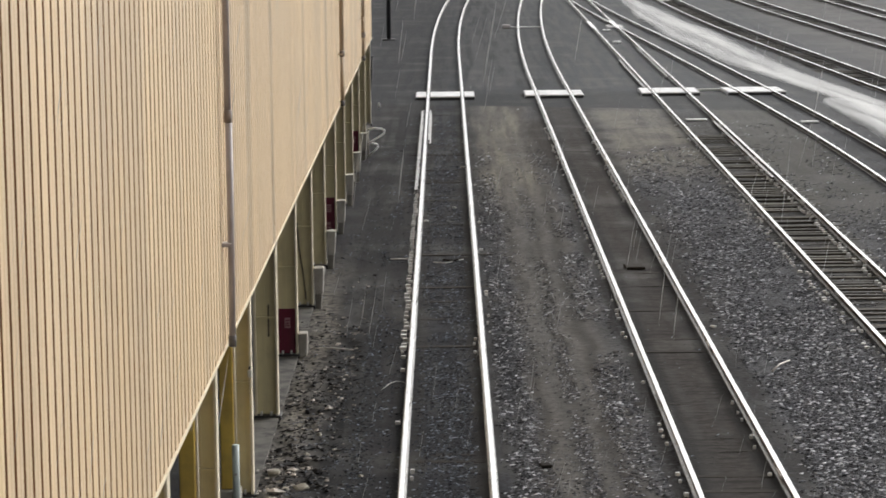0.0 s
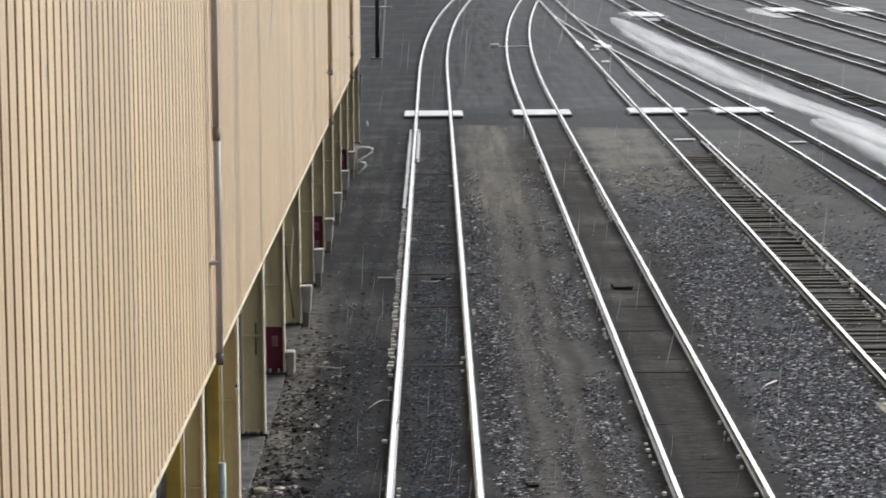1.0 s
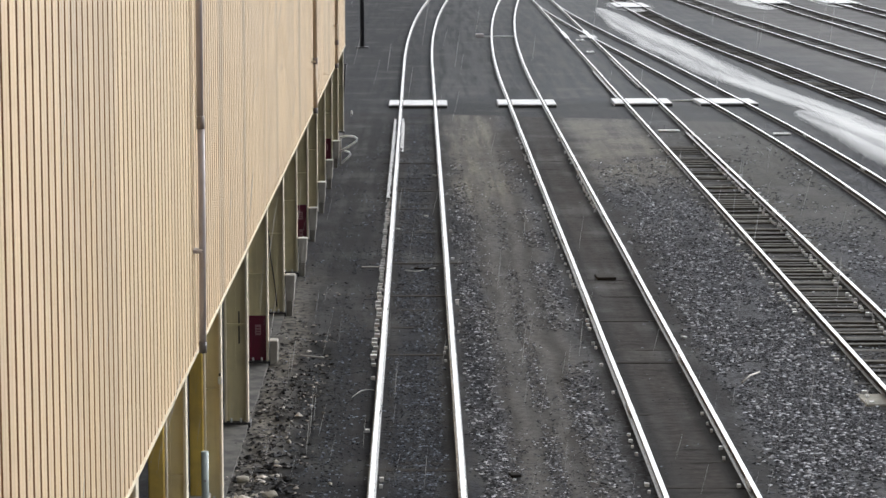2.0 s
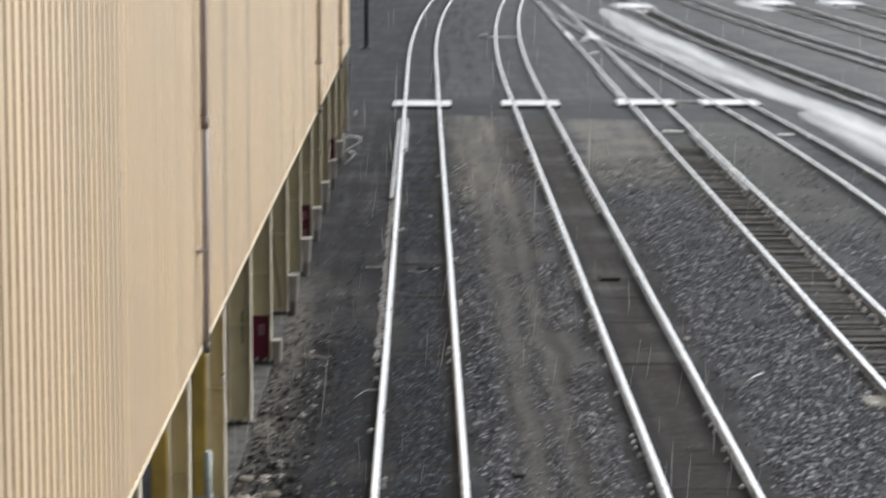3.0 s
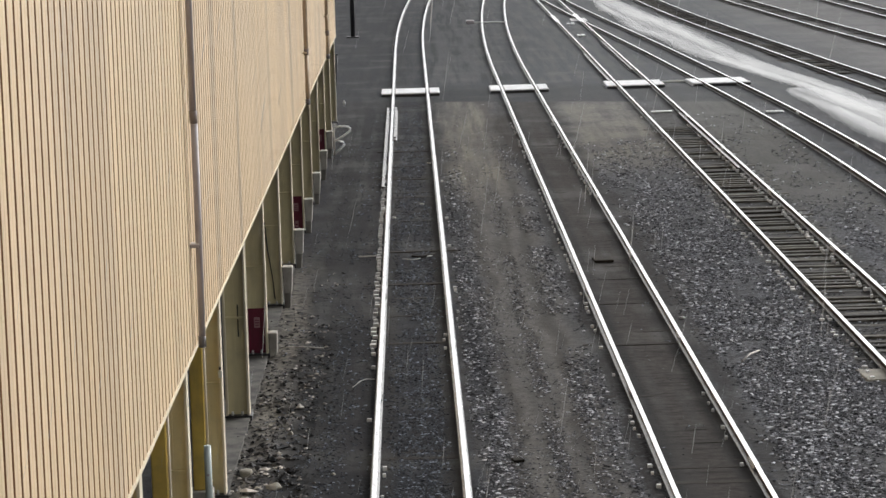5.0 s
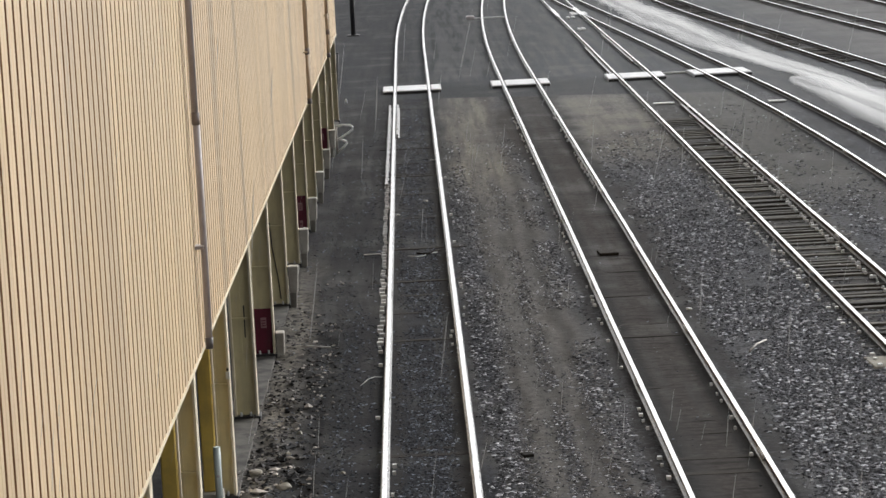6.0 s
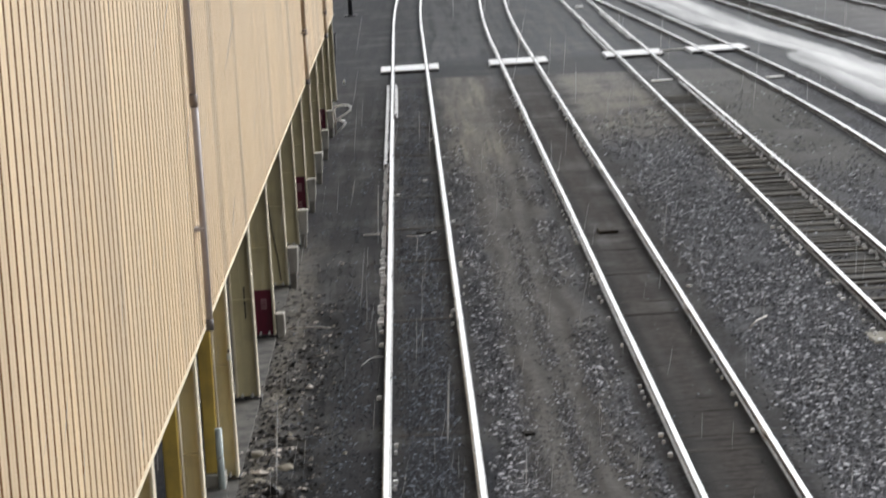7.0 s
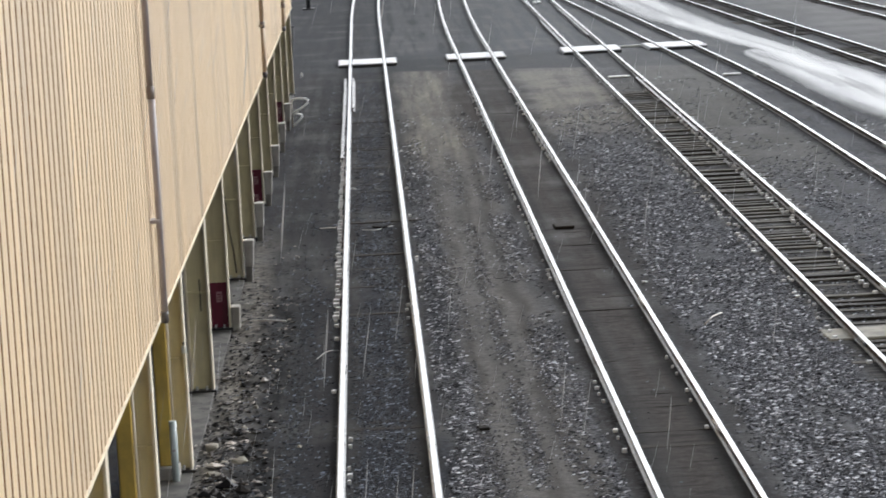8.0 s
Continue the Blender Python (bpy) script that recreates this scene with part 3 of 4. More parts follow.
def build_track(label, f, y0, y1, lift, tie_range, shown=1.0, tie=None):
    track = tagged(new("railway_track", None), label, "railway track", "tracks of the yard")
    build_rail("rail", f, -0.7525, y0, y1, track, label="rusty rail with a polished wet head")
    build_rail("rail", f, 0.7525, y0, y1, track, label="rusty rail with a polished wet head")
    rng = random.Random(int(f(60) * 10))
    if y0 < 0:
        for side, start in ((-0.7525, 49.6), (0.7525, 43.2)):
            y = start
            while y < 112:
                for s in (-1, 1):
                    bm = box((-0.014, -0.33, 0.045), (0.014, 0.33, 0.128), 0.008)
                    for b in (-0.24, -0.08, 0.08, 0.24):
                        add_box(bm, (-0.03, b - 0.02, 0.07), (0.03, b + 0.02, 0.11))
                    bar = part("joint_bar", bm, GLINT if side > 0 else RAIL_FOOT, track, "bolted steel joint bar")
                    bar.matrix_basis = pose(f(y) + side + s * 0.04, y, 0.02)
                y += 11.9
    y = tie_range[0]
    while y < tie_range[1]:
        if rng.random() < shown and not 114.5 < y < 121.5:
            ob = new("tie", tie or TIE)
            ob.parent = track
            ob.matrix_basis = pose(f(y) + rng.uniform(-0.05, 0.05), y, lift + rng.choice((-0.05, -0.02, -0.01, 0.0, 0.0)) + rng.uniform(-0.012, 0.012), 0, rng.uniform(-0.4, 0.4), rng.uniform(-1, 1))
        y += rng.uniform(0.42, 0.60)
    return track


build_track("track with rails half sunk in dark ballast", track_one, -10, 330, 0.006, (36, 112), 0.45, MUDDY_TIE)
build_track("track with wet brown mud between shiny rails", track_two, -10, 250, -0.002, (36, 106), 0.5, MUDDY_TIE)
build_track("track with dark wooden ties showing between rails", track_three, -10, 420, 0.012, (40, 102), 0.93)
build_track("curving siding track sunk into grey gravel", track_four, -10, 208, -0.02, (70, 190), 0.4)
build_track("far curving track with dark ties", track_five, 40, 420, 0.0, (95, 220))
build_track("far curving track across bare ground", track_six, 40, 420, 0.0, (120, 225), 0.5)
build_track("far curving track across bare ground", track_seven, 40, 420, 0.0, (150, 225), 0.5)
build_track("far curving track across bare ground", track_eight, 40, 420, 0.0, (170, 225), 0.5)


# ---- level crossing ----
def build_crossings():
    places = [(f, y, 1.25, "crossing decks") for f, y in ((track_one, 117.3), (track_two, 117.6), (track_three, 118.2), (track_four, 118.2))]
    places += [(f, y, 3.2, "far crossing decks") for f, y in ((track_five, 206.0), (track_seven, 212.0), (track_eight, 212.0))]
    for f, y, deep, row in places:
        panel = tagged(new("crossing_panel", None), "pale wet concrete crossing deck laid round the rails", "crossing deck", row)
        panel.matrix_basis = pose(f(y), y, 0, 0, 0, -math.degrees(math.atan(f(y + 0.5) - f(y - 0.5))))
        for x0, x1 in ((-1.275, -0.845), (-0.655, 0.655), (0.845, 1.275)):
            # dark strips added to stand for the shaded front of the deck
            part("front_shade_strip", box((x0, -deep - 0.025, -0.06), (x1, -deep - 0.002, 0.105)), BLACK, panel, "dark strip for the shade on the deck front")
        part("middle_slab", box((-0.66, -deep, -0.05), (0.66, deep, 0.155), 0.02), CONCRETE, panel)
        part("side_slab", box((-1.28, -deep, -0.05), (-0.84, deep, 0.155), 0.02), CONCRETE, panel)
        part("side_slab", box((0.84, -deep, -0.05), (1.28, deep, 0.155), 0.02), CONCRETE, panel)


build_crossings()


# ---- wall added unseen behind the camera; it blocks low sky there ----
rear = part("wall_rear_added", box((-45, -25.0, -0.2), (60, -24.6, 9)), PIER)
tagged(rear, "plain stained concrete wall added unseen behind the camera", "wall", kind="structure")


# ---- things on and under the shed ----
def build_downspout(y, collar, material, label, radius=0.05):
    spout = tagged(new("downspout", None), label, "downspout", "downspouts on the shed wall")
    spout.matrix_basis = pose(wall_x(y) + 0.11, y, 0)
    part("upper_pipe", add_tube(bmesh.new(), [(0.0, 0, 11.4), (0.005, 0, 9.0), (0.0, 0, collar + 0.06)], radius, 12), material, spout)
    part("lower_pipe", add_tube(bmesh.new(), [(0.012, 0.0, collar - 0.06), (0.012, 0.0, 5.0), (0.0, 0.02, 3.62)], radius, 12), material, spout)
    part("collar", add_tube(bmesh.new(), [(0.006, 0, collar + 0.09), (0.006, 0, collar - 0.09)], radius + 0.008, 12), COLLAR, spout, "rusty clamp collar")
    for z in (9.4, 4.9):
        bracket = part("bracket", box((-0.12, -0.12, z), (0.02, 0.12, z + 0.05), 0.008), material, spout)
        for side in (-0.09, 0.09):
            part("screw", box((-0.115, side - 0.012, z + 0.014), (0.026, side + 0.012, z + 0.036)), BOOT, bracket)
    part("boot", add_tube(bmesh.new(), [(0.0, 0.02, 3.62), (0.0, 0.02, 3.54), (0.0, 0.02, 3.46)], radius + 0.006, 12), BOOT, spout, "dark rubber boot")


def build_drain_pipe():
    y = 41.6
    pipe = tagged(new("drain_pipe", None), "pale blue-grey plastic drain pipe standing by a column", "pipe")
    pipe.matrix_basis = pose(wall_x(y) - 0.27, y, 0)
    part("pipe", add_tube(bmesh.new(), [(0, 0, -0.05), (0, 0, 0.5), (0, 0, 1.04)], 0.058, 14), PALE, pipe)
    part("strap", box((-0.02, -0.065, 0.55), (0.02, 0.10, 0.585), 0.004), ZINC, pipe, "zinc strap")


def build_yellow_posts():
    for k in (-3, -2, -1):
        y = FIRST_COLUMN + k * BAY - 0.45
        post = tagged(new("guard_post", None), "ochre yellow steel guard post on a grey block behind a column", "guard post", "yellow guard posts")
        post.matrix_basis = pose(wall_x(y) - 0.42, y, 0)
        part("shaft", box((-0.11, -0.1, 0.26), (0.11, 0.1, 3.40), 0.015), YELLOW, post)
        part("conduit", add_tube(bmesh.new(), [(0.135, -0.05, 0.0), (0.135, -0.05, 1.5), (0.135, -0.05, 3.4)], 0.02, 8), CREAM, post, "pale conduit")
        part("block", box((-0.2, -0.2, -0.08), (0.2, 0.2, 0.258), 0.02), PIER, post, "grey concrete block")


def build_pole():
    pole = tagged(new("lamp_pole", None), "dark steel pole standing on a flat base plate beyond the shed", "pole")
    pole.matrix_basis = pose(-3.33, 156.8, 0)
    part("shaft", add_tube(bmesh.new(), [(0, 0, 0), (0, 0, 5), (0, 0, 12)], 0.12, 12, [0.13, 0.12, 0.10]), BLACK, pole)
    part("base_plate", box((-0.36, -0.36, -0.05), (0.36, 0.36, 0.07), 0.02), BLACK, pole)


def build_leaning_post():
    post = tagged(new("leaning_post", None), "thin dark steel post leaning beside the shed", "post")
    post.matrix_basis = pose(-3.41, 118.4, 0)
    part("shaft", add_tube(bmesh.new(), [(0, 0, -0.05), (0.08, 0, 0.9), (0.15, 0, 1.75)], 0.05, 8), BLACK, post)
    part("cap", box((0.09, -0.06, 1.74), (0.21, 0.06, 1.78), 0.01), BLACK, post)


def build_barrier():
    rail = tagged(new("pipe_barrier", None), "bent white pipe barrier sticking out beside the shed columns", "barrier")
    rail.matrix_basis = pose(-2.64, 93.0, 0)
    part("upper_loop", add_tube(bmesh.new(), [(-0.12, 0, 1.0), (0.1, 0, 1.05), (0.38, 0, 1.03), (0.47, 0, 0.96), (0.46, 0, 0.88), (0.30, 0, 0.76), (0.1, 0, 0.64), (-0.10, 0, 0.52)], 0.034, 8), BRIGHT, rail)
    part("lower_loop", add_tube(bmesh.new(), [(0.0, 0.3, 0.50), (0.2, 0.3, 0.45), (0.24, 0.3, 0.38), (0.12, 0.3, 0.24), (-0.14, 0.3, 0.03)], 0.034, 8), BRIGHT, rail)
    part("upright", add_tube(bmesh.new(), [(-0.12, 0.1, -0.05), (-0.12, 0.1, 1.03)], 0.03, 8), PIER, rail)


def build_small_things():
    bottle = part("bottle", add_tube(bmesh.new(), [(0, 0, 0), (0, 0, 0.13), (0, 0, 0.18), (0, 0, 0.22)], 0.05, 10, [0.045, 0.048, 0.022, 0.02]), BRIGHT)
    bottle.matrix_basis = pose(-2.85, 112.6, 0)
    tagged(bottle, "small white plastic bottle standing on wet ground", "bottle")
    block = part("timber_block", box((-0.24, -0.3, 0.0), (0.24, 0.3, 0.07), 0.015), MUD_WOOD)
    block.matrix_basis = pose(4.74, 66.7, 0.0, 0, 0, 4)
    tagged(block, "short dark timber block lying between rails", "timber")
    slab = part("concrete_slab", box((-0.5, -0.55, -0.05), (1.1, 0.55, 0.04), 0.03), TAN_SLAB)
    slab.matrix_basis = pose(9.1, 50.8, 0.0, 0, 0, 3)
    tagged(slab, "tan concrete slab set in gravel beside the rail", "slab")
    for x, y, w in ((9.97, 105.4, 0.42), (14.30, 104.1, 0.34)):
        bar = part("marker_board", box((-w, -0.2, 0.0), (w, 0.2, 0.05), 0.01), WHITE)
        bar.matrix_basis = pose(x, y, 0.02, 0, 0, 1)
        tagged(bar, "narrow white board lying between two rails", "board", "white boards")
    rod = tagged(new("switch_rod", None), "pale steel switch rod laid under the rails", "switch rod")
    rod.matrix_basis = pose(track_two(167), 167, 0)
    part("bar", box((-1.6, -0.12, 0.02), (0.62, 0.12, 0.09), 0.01), GLINT, rod)
    part("throw_box", box((-1.75, -0.4, 0.0), (-1.25, 0.4, 0.22), 0.03), ZINC, rod)
    pipe = part("conduit", add_tube(bmesh.new(), [(11.3, 119.3, 0.05), (12.0, 119.3, 0.06), (12.75, 119.4, 0.05)], 0.05, 8), WHITE)
    tagged(pipe, "thin pale conduit lying beside the crossing deck", "conduit")
    stick = part("stick", add_tube(bmesh.new(), [(6.49, 52.4, 0.06), (6.72, 53.0, 0.09), (6.98, 53.5, 0.07)], 0.02, 6), BARK)
    tagged(stick, "pale broken stick lying on wet gravel", "stick")
    wire = part("wire", add_tube(bmesh.new(), [(-0.36, 67.9, 0.03), (-0.1, 67.7, 0.03), (0.05, 67.8, 0.03), (0.2, 68.1, 0.04), (0.42, 68.3, 0.03)], 0.013, 6), WHITE)
    tagged(wire, "bent pale wire lying across the sunken track", "wire", "loose wires")
    wire = part("wire", add_tube(bmesh.new(), [(-1.31, 51.1, 0.03), (-1.17, 51.6, 0.05), (-1.05, 51.8, 0.05), (-0.9, 51.85, 0.03)], 0.008, 6), WHITE)
    tagged(wire, "curved pale wire lying beside a rail", "wire", "loose wires")
    for x, y in ((0.22, 78.8), (-0.6, 75.9), (0.53, 89.6), (5.85, 57.8)):
        scrap = part("scrap", box((-0.05, -0.07, 0.0), (0.05, 0.07, 0.05), 0.012, (0.7, 0.8)), WHITE)
        scrap.matrix_basis = pose(x, y, 0.01, 0, 6, 35)
        tagged(scrap, "small pale scrap of litter on wet ballast", "litter", "litter")
    kerb = part("kerb", box((-7.4, 221.0, -0.05), (-3.5, 221.5, 0.16), 0.02), PIER)
    tagged(kerb, "pale concrete kerb across the far yard", "kerb", kind="structure")


def rock(x, y, size, seed, label):
    """A broken lump: a ball cut by chance planes, sunk a little into the ground."""
    rng = random.Random(seed)
    bm = bmesh.new()
    bmesh.ops.create_icosphere(bm, subdivisions=2, radius=1.0)
    for _ in range(7):
        n = Vector((rng.uniform(-1, 1), rng.uniform(-1, 1), rng.uniform(-0.3, 1))).normalized()
        d = rng.uniform(0.45, 0.75)
        for v in bm.verts:
            over = v.co.dot(n) - d
            if over > 0:
                v.co -= n * over
    for v in bm.verts:
        v.co = Vector((v.co.x * size, v.co.y * size * 0.8, v.co.z * size * 0.6)) * (1 + 0.08 * noise.noise(v.co * 2.5))
    ob = part("rock", bm, ROCK)
    ob.matrix_basis = pose(x, y, ground_height(x, y) + size * 0.2, 0, 0, rng.uniform(0, 180))
    tagged(ob, label, "rock", "rocks beside the shed")


def build_ground_clutter():
    for i, (x, y, size) in enumerate(((-2.98, 43.7, 0.15), (-2.72, 42.7, 0.11), (-2.47, 43.0, 0.17), (-2.86, 42.0, 0.13), (-2.6, 41.0, 0.12), (-2.5, 45.4, 0.09), (-2.35, 47.0, 0.08), (-2.75, 47.8, 0.08))):
        rock(x, y, size, 60 + i, "broken tan concrete lump lying in the mud")
    rock(-2.51, 41.45, 0.075, 90, "small bright white stone on dark mud")
    rock(-1.5, 43.7, 0.06, 91, "small bright white stone on dark mud")
    rod = part("rod", add_tube(bmesh.new(), [(-2.93, 55.5, 0.06), (-2.5, 55.42, 0.07), (-2.01, 55.3, 0.05)], 0.018, 6), BARK)
    tagged(rod, "thin pale rod lying across dark mud", "rod")
    board = part("board", box((-0.22, -0.04, 0.0), (0.22, 0.04, 0.022), 0.005), BARK)
    board.matrix_basis = pose(-1.27, 68.5, 0.02, 0, 0, 3)
    tagged(board, "short weathered board lying beside a rail", "board", "loose boards")
    bit = part("timber_block", box((-0.09, -0.12, 0.0), (0.09, 0.12, 0.05), 0.01), MUD_WOOD)
    bit.matrix_basis = pose(1.63, 44.2, 0.03, 0, 0, 12)
    tagged(bit, "small dark scrap of timber on pale dirt", "timber")
    branch = part("stick", add_tube(bmesh.new(), [(-0.1, 68.3, 0.03), (0.15, 67.9, 0.06), (0.38, 68.4, 0.05), (0.52, 68.7, 0.03)], 0.025, 6, [0.03, 0.026, 0.02, 0.012]), MUD_WOOD)
    tagged(branch, "dark crooked stick lying on wet ballast", "stick")


def loose_rail(f, offset, y0, y1, label, z=0.0):
    ob = build_rail("guard_rail", f, offset, y0, y1, None, z, label, True)
    return tagged(ob, label, "rail", "guard rails")


BRIGHT = painted("fresh_white_paint", (0.9, 0.9, 0.88), (0.7, 0.69, 0.66), amount=0.1)
BARK = painted("pale_bark", (0.42, 0.39, 0.35), (0.2, 0.18, 0.15))
COLLAR = painted("rusty_collar_steel", (0.24, 0.20, 0.18), (0.14, 0.11, 0.09))
ROCK = concrete_material("broken_tan_rock", (0.24, 0.215, 0.17), (0.46, 0.43, 0.36), 0.8)
BOOT = painted("grey_rubber", (0.12, 0.11, 0.11), (0.06, 0.055, 0.05))
PALE = painted("pale_plastic", (0.66, 0.74, 0.71), (0.42, 0.47, 0.45), 0.4)
TAN_SLAB = concrete_material("tan_concrete", (0.13, 0.118, 0.09), (0.25, 0.23, 0.18), 0.7)
build_downspout(37.05, 6.735, ZINC, "grey zinc downspout clamped to the tan ribbed wall")
build_downspout(75.0, 4.95, TAN_PIPE, "brown stained downspout clamped to the tan ribbed wall", 0.062)
build_downspout(92.7, 4.35, TAN_PIPE, "brown stained downspout clamped to the tan ribbed wall", 0.062)
build_drain_pipe()
build_yellow_posts()
build_pole()
build_leaning_post()
build_barrier()
build_small_things()
build_ground_clutter()
loose_rail(track_one, -0.94, 82.5, 109.5, "spare grey rail lying along the track", -0.03)
loose_rail(track_one, -0.62, 97.5, 109.5, "short guard rail inside the running rail", -0.02)
loose_rail(track_three, 0.58, 85, 104, "rusty guard rail inside the running rail", -0.05)
loose_rail(track_three, -0.95, 120, 137, "rusty guard rail beside the running rail", -0.05)
loose_rail(track_three, 0.60, 126, 146, "rusty guard rail inside the running rail", -0.04)


def build_frog():
    y = 167.5
    frog = tagged(new("switch_frog", None), "bright steel switch frog where two tracks cross", "switch frog")
    frog.matrix_basis = pose(10.66, y, 0)
    part("nose", box((-0.14, -4.0, 0.02), (0.14, 4.0, 0.172), 0.02, (0.9, 1.0)), RAIL_TOP, frog)
    part("tie_plate", box((-0.5, -1.2, 0.0), (0.5, 1.2, 0.05), 0.01), GLINT, frog)
    point = part("switch_point", box((9.05, 163.5, 0.02), (9.30, 170.5, 0.173), 0.02), RAIL_TOP)
    tagged(point, "bright steel guard casting on the running rail", "switch part")
    for x, yy in ((9.75, 163.0), (10.05, 163.2), (9.7, 152.0), (9.95, 152.2)):
        box_ob = part("switch_heater_box", box((x - 0.1, yy - 0.5, 0.0), (x + 0.1, yy + 0.5, 0.10), 0.02), GLINT)
        tagged(box_ob, "small bright steel box between the rails", "steel box", "boxes at the switch")


build_frog()


# ---- spikes and tie plates along the rails ----
def build_spikes(f, spans, label):
    rng = random.Random(int(f(40) * 7) + 3)
    bm = bmesh.new()
    for offset, y0, y1, chance, bright in spans:
        y = y0
        while y < y1:
            if rng.random() < chance:
                x = f(y) + offset + rng.uniform(-0.025, 0.025)
                s = bright * rng.uniform(0.6, 1.25)
                off = y + rng.uniform(-0.1, 0.1)
                add_box(bm, (x - 0.045 * s, off - 0.05 * s, -0.01), (x + 0.045 * s, off + 0.05 * s, 0.045 + 0.02 * s))
            y += 0.5
    ob = part("rail_spikes", bm, GLINT)
    tagged(ob, label, "rail spikes", kind="stuff")


build_spikes(track_one, [(-0.92, 54.5, 84, 0.98, 1.25), (-0.61, 41, 44.2, 0.85, 0.8), (0.60, 55, 57, 0.7, 0.9), (-0.92, 44, 54, 0.25, 0.9), (0.93, 56, 90, 0.12, 0.8)], "pale steel spikes along a sunken rail")
build_spikes(track_two, [(-0.93, 60, 104, 0.42, 0.7), (0.60, 80, 104, 0.5, 0.7), (-0.95, 40, 60, 0.30, 0.7), (0.60, 42, 50, 0.3, 0.6)], "pale steel spikes along a muddy rail")
build_spikes(track_three, [(-0.96, 48, 104, 0.30, 0.8), (-1.14, 50, 78, 0.5, 0.95), (0.50, 54, 92, 0.8, 0.95), (0.60, 60, 100, 0.3, 0.7), (0.98, 60, 90, 0.3, 0.8)], "pale steel spikes along a tied rail")


# ---- loose ballast ----
def build_stones(name, label, zones, seed, material=None, squash=0.40):
    rs = np.random.RandomState(seed)
    base = np.array([(1, 0, 0), (0, 1, 0), (-1, 0, 0), (0, -1, 0), (0, 0, 1), (0, 0, -1)], float)
    tri = np.array([(0, 1, 4), (1, 2, 4), (2, 3, 4), (3, 0, 4), (1, 0, 5), (2, 1, 5), (3, 2, 5), (0, 3, 5)])
    chunks = []
    for x0, x1, y0, y1, n, lo, hi, edge in zones:
        x = (x0 + x1) / 2 + (x1 - x0) * (rs.uniform(-0.5, 0.5, n) + rs.normal(0, 0.08, n))
        # denser towards the near end, thinning unevenly
        y = y0 + (y1 - y0) * rs.uniform(0, 1, n) ** 1.5
        keep = np.array([noise.noise((a * 0.8, b * 0.22, seed)) + 0.45 * noise.noise((a * 2.4, b * 0.8, seed + 5)) + 0.55 * (rs.uniform() - 0.5) > -edge for a, b in zip(x, y)])
        keep &= rs.uniform(0, 1, n) < np.clip(1.02 - (y - y0) / (y1 - y0), 0, 1) ** 0.8
        x, y = x[keep], y[keep]
        size = lo + (hi - lo) * rs.uniform(0, 1, len(x)) ** 2.2
        z = np.array([ground_height(a, b) for a, b in zip(x, y)])
        chunks.append(np.stack([x, y, z, size], 1))
    c = np.concatenate(chunks)
    n = len(c)
    jit = base[None] * rs.uniform(0.55, 1.2, (n, 6, 1)) + rs.uniform(-0.25, 0.25, (n, 6, 3))
    a = rs.uniform(0, 6.28, n)
    ca, sa = np.cos(a)[:, None], np.sin(a)[:, None]
    px, py = jit[..., 0] * ca - jit[..., 1] * sa, jit[..., 0] * sa + jit[..., 1] * ca
    v = np.stack([px * 1.25, py, jit[..., 2] * squash], -1) * c[:, None, 3:4]
    v += c[:, None, :3] + np.array([0, 0, 1.0]) * c[:, None, 3:4] * 0.25
    faces = (tri[None] + 6 * np.arange(n)[:, None, None]).reshape(-1, 3)
    me = bpy.data.meshes.new(name)
    me.from_pydata(v.reshape(-1, 3).tolist(), [], faces.tolist())
    me.materials.append(material or STONE)
    tagged(new(name, me), label, "gravel", kind="stuff")


build_stones("ballast_gravel", "loose wet grey ballast stones strewn between tracks", [
    (6.2, 8.9, 36.4, 96, 80000, 0.017, 0.056, 0.28),
    (10.9, 13.6, 55, 105, 11000, 0.02, 0.06, 0.05),
    (15.4, 20.0, 80, 112, 2500, 0.025, 0.05, 0.1)], 4)
build_stones("track_gravel", "dark wet ballast packed between sunken rails", [
    (-1.75, -0.9, 36.4, 108, 6000, 0.016, 0.04, 0.1),
    (-0.60, 0.42, 36.4, 108, 30000, 0.013, 0.038, 0.25),
    (-3.0, -1.5, 36.4, 112, 9000, 0.012, 0.032, 0.1),
    (4.1, 5.4, 36.4, 100, 500, 0.012, 0.03, 0.0)], 9, DARK_STONE)
build_stones("shoulder_gravel", "wet grey stones spilled along the track shoulders", [
    (0.95, 1.55, 36.4, 96, 15000, 0.016, 0.05, 0.3),
    (3.0, 3.6, 36.4, 96, 11000, 0.016, 0.05, 0.25),
    (9.25, 10.6, 48, 108, 4500, 0.018, 0.05, 0.15),
    (1.45, 1.8, 36.4, 96, 5000, 0.012, 0.034, 0.1),
    (2.22, 2.52, 36.4, 90, 7000, 0.012, 0.036, 0.2),
    (2.85, 3.15, 36.4, 100, 5000, 0.012, 0.034, 0.1),
    (1.4, 3.3, 36.4, 112, 15000, 0.012, 0.030, 0.05)], 17)
build_stones("rubble", "broken pale rubble and dirt along the shed columns", [
    (-3.25, -1.9, 37, 66, 7000, 0.018, 0.055, 0.1),
    (-3.0, -2.1, 37.0, 52, 900, 0.03, 0.10, 0.3),
    (-2.95, -2.35, 38.0, 46, 70, 0.08, 0.17, 0.5)], 14, EARTH_STONE, 0.6)


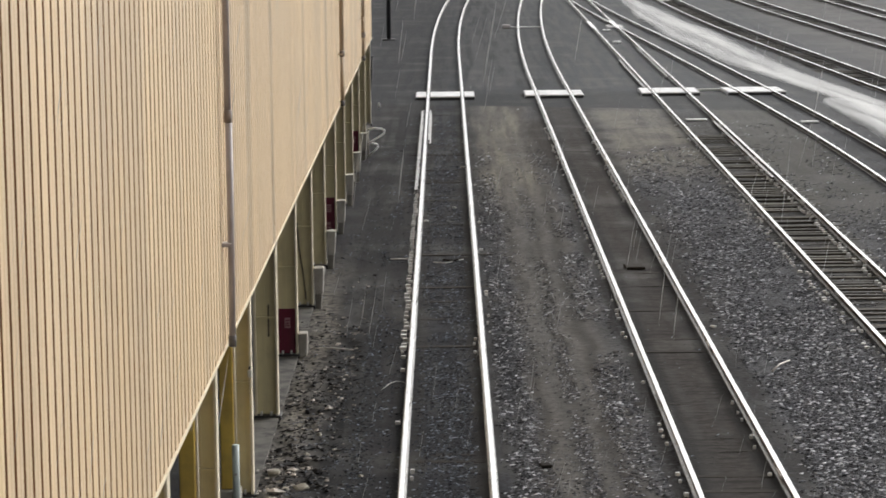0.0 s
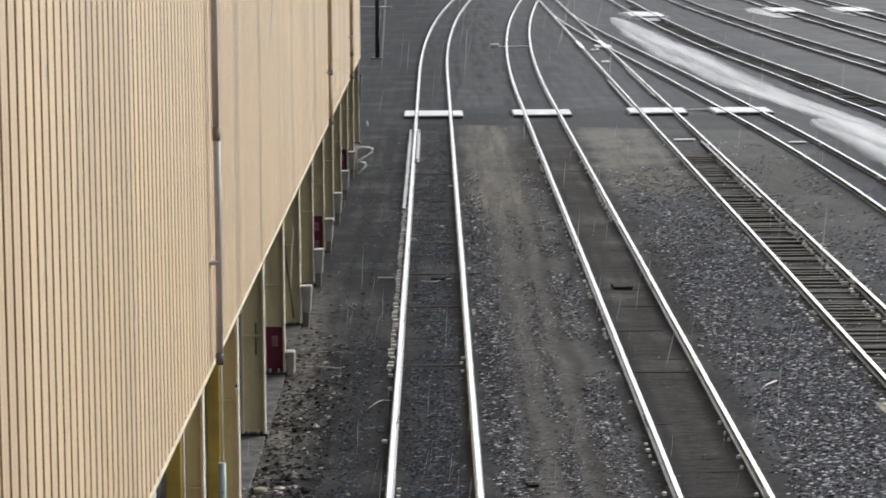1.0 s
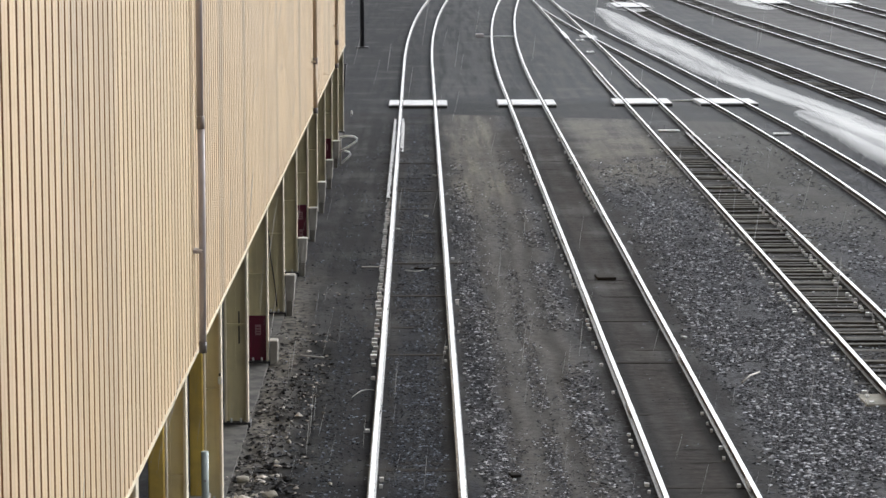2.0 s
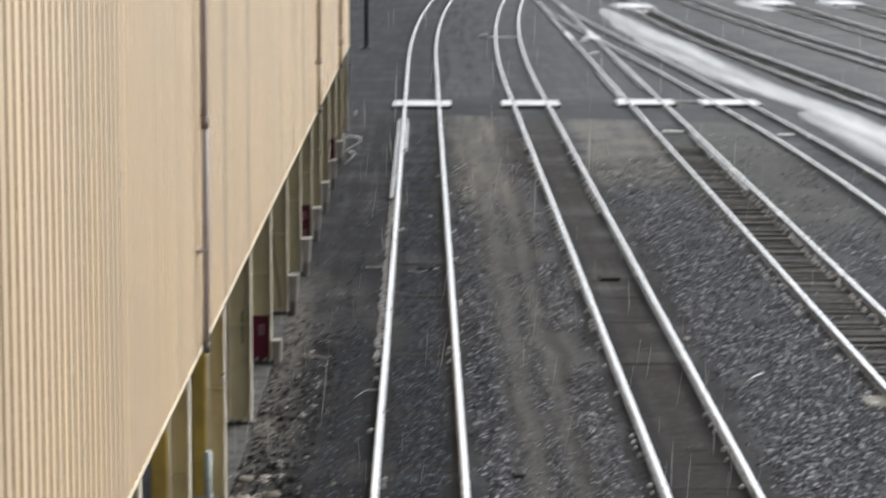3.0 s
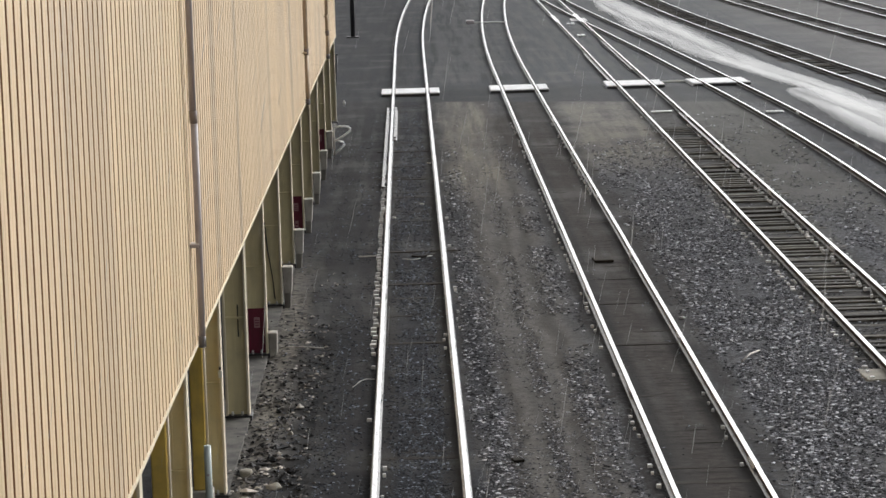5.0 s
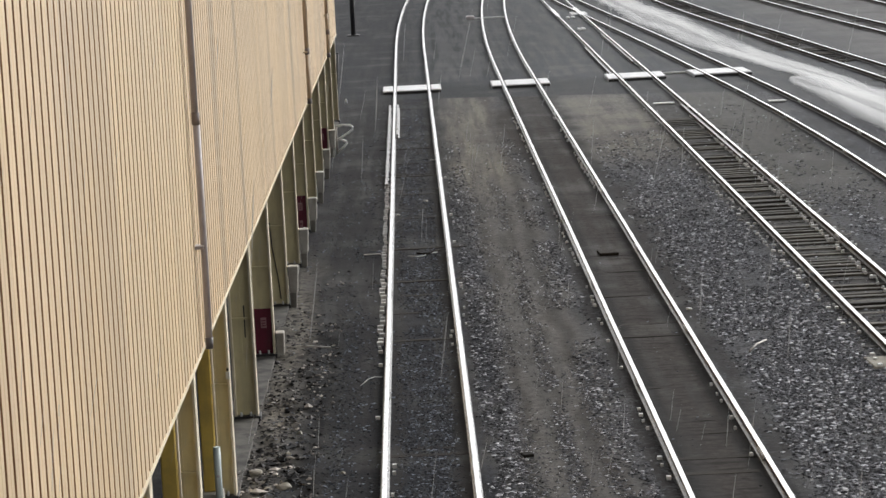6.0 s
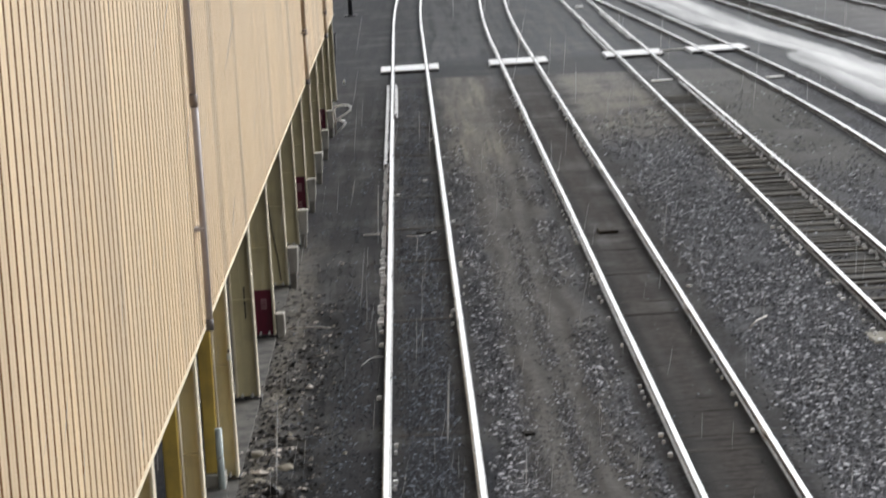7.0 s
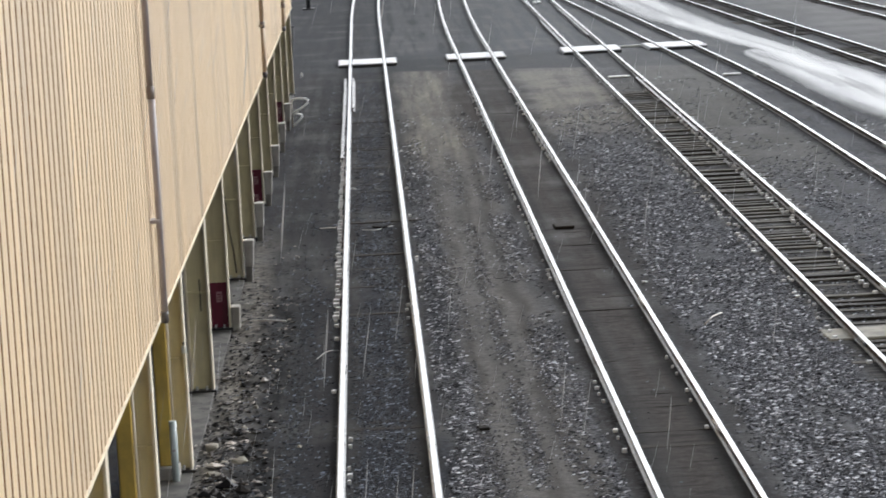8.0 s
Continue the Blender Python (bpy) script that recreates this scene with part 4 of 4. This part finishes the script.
# ---- standing water ----
def build_puddle(label, spine, width, seed, z=0.062):
    """A flat sheet of water with an uneven shore along a spine of (y, x)."""
    bm = bmesh.new()
    y0, y1 = spine[0][0], spine[-1][0]
    steps = 120
    left, right = [], []
    for i in range(steps + 1):
        t = i / steps
        y = y0 + (y1 - y0) * t
        w = width * (math.sin(math.pi * t) ** 0.45) * (1.0 + 0.3 * noise.noise((y * 0.06, seed, 0.0))) + 0.02
        shift = 0.3 * noise.noise((y * 0.07, seed, 4.0))
        ragged = 0.1 * noise.noise((y * 0.4, seed, 9.0))
        c = spline(spine, y)
        left.append(bm.verts.new((c + shift - max(w, 0.03) + ragged, y, z)))
        right.append(bm.verts.new((c + shift + max(w, 0.03) - ragged * 0.7, y, z)))
    layer = bm.loops.layers.uv.new("across")
    for i in range(steps):
        fc = bm.faces.new((left[i], right[i], right[i + 1], left[i + 1]))
        for loop, u in zip(fc.loops, (0.0, 1.0, 1.0, 0.0)):
            loop[layer].uv = (u, (i + (loop.vert in (left[i + 1], right[i + 1]))) / steps)
    ob = part("puddle", bm, WATER)
    tagged(ob, label, "puddle", "puddles", "structure")


build_puddle("long shallow puddle, pale sky sheen partly in its colour", ((80, 18.2), (94, 18.0), (104, 17.75), (109, 17.3), (114.4, 16.6)), 1.95, 1.0)
build_puddle("long shallow puddle, pale sky sheen partly in its colour", ((103, 18.35), (110, 18.1), (116, 17.35), (124, 16.5), (138, 15.5), (150, 14.95), (165, 14.4), (185, 13.95), (203, 13.7)), 1.65, 5.0, 0.057)
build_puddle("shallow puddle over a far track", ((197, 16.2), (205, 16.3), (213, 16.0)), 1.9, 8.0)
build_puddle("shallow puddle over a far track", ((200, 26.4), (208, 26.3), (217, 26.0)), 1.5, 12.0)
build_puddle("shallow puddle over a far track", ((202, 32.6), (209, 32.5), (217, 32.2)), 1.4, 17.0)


# ---- rain ----
def build_rain(seed, count, near, far, lean, fall):
    """A tall sheet of falling drops; each drop is a thin sliver drawn out along its fall."""
    rs = np.random.RandomState(seed)
    verts, faces = [], []
    d = Vector((lean[0], lean[1], -1.0)).normalized()
    for i in range(count):
        y = near + (far - near) * rs.uniform() ** 0.7
        x = rs.uniform(-0.17, 0.19) * y
        z = rs.uniform(0.0, 9.0 * fall + 12.0)
        length, r = rs.uniform(0.06, 0.17), rs.uniform(0.0018, 0.0036)
        p = Vector((x, y, z)) - Vector((lean[0], lean[1], 0)) * (z - 8.0)
        k = len(verts)
        side, ahead = Vector((r, 0, 0)), Vector((0, r, 0))
        m = p + d * length * 0.5
        verts += [p, m + side, m + ahead, m - side, m - ahead, p + d * length]
        for a in range(4):
            b = (a + 1) % 4
            faces += [(k, k + 1 + b, k + 1 + a), (k + 5, k + 1 + a, k + 1 + b)]
    me = bpy.data.meshes.new("rain")
    me.from_pydata([tuple(v) for v in verts], [], faces)
    me.materials.append(DROP)
    return tagged(new("rain", me), "thin pale streaks of falling rain", "rain", "rain", "stuff")


def drop_material():
    k = Mat("rain_drop", 0.25)
    k.colour((0.85, 0.87, 0.89))
    k.b.inputs["Alpha"].default_value = 0.6
    return k.m


DROP = drop_material()
RAIN = [(build_rain(21, 1700, 7, 26, (-0.15, 0.0), 6.5), 6.5, (-0.15, 0.0)), (build_rain(33, 1700, 9, 34, (-0.25, 0.02), 7.5), 7.5, (-0.25, 0.02)), (build_rain(47, 1100, 6, 20, (-0.09, 0.03), 5.5), 5.5, (-0.09, 0.03))]


def motions():
    for rain, fall, lean in RAIN:
        walk(rain, [(t, pose(lean[0] * fall * t, lean[1] * fall * t, -fall * t)) for t in (0, 1, 2, 3, 4, 5, 6, 7, 8)])


motions()
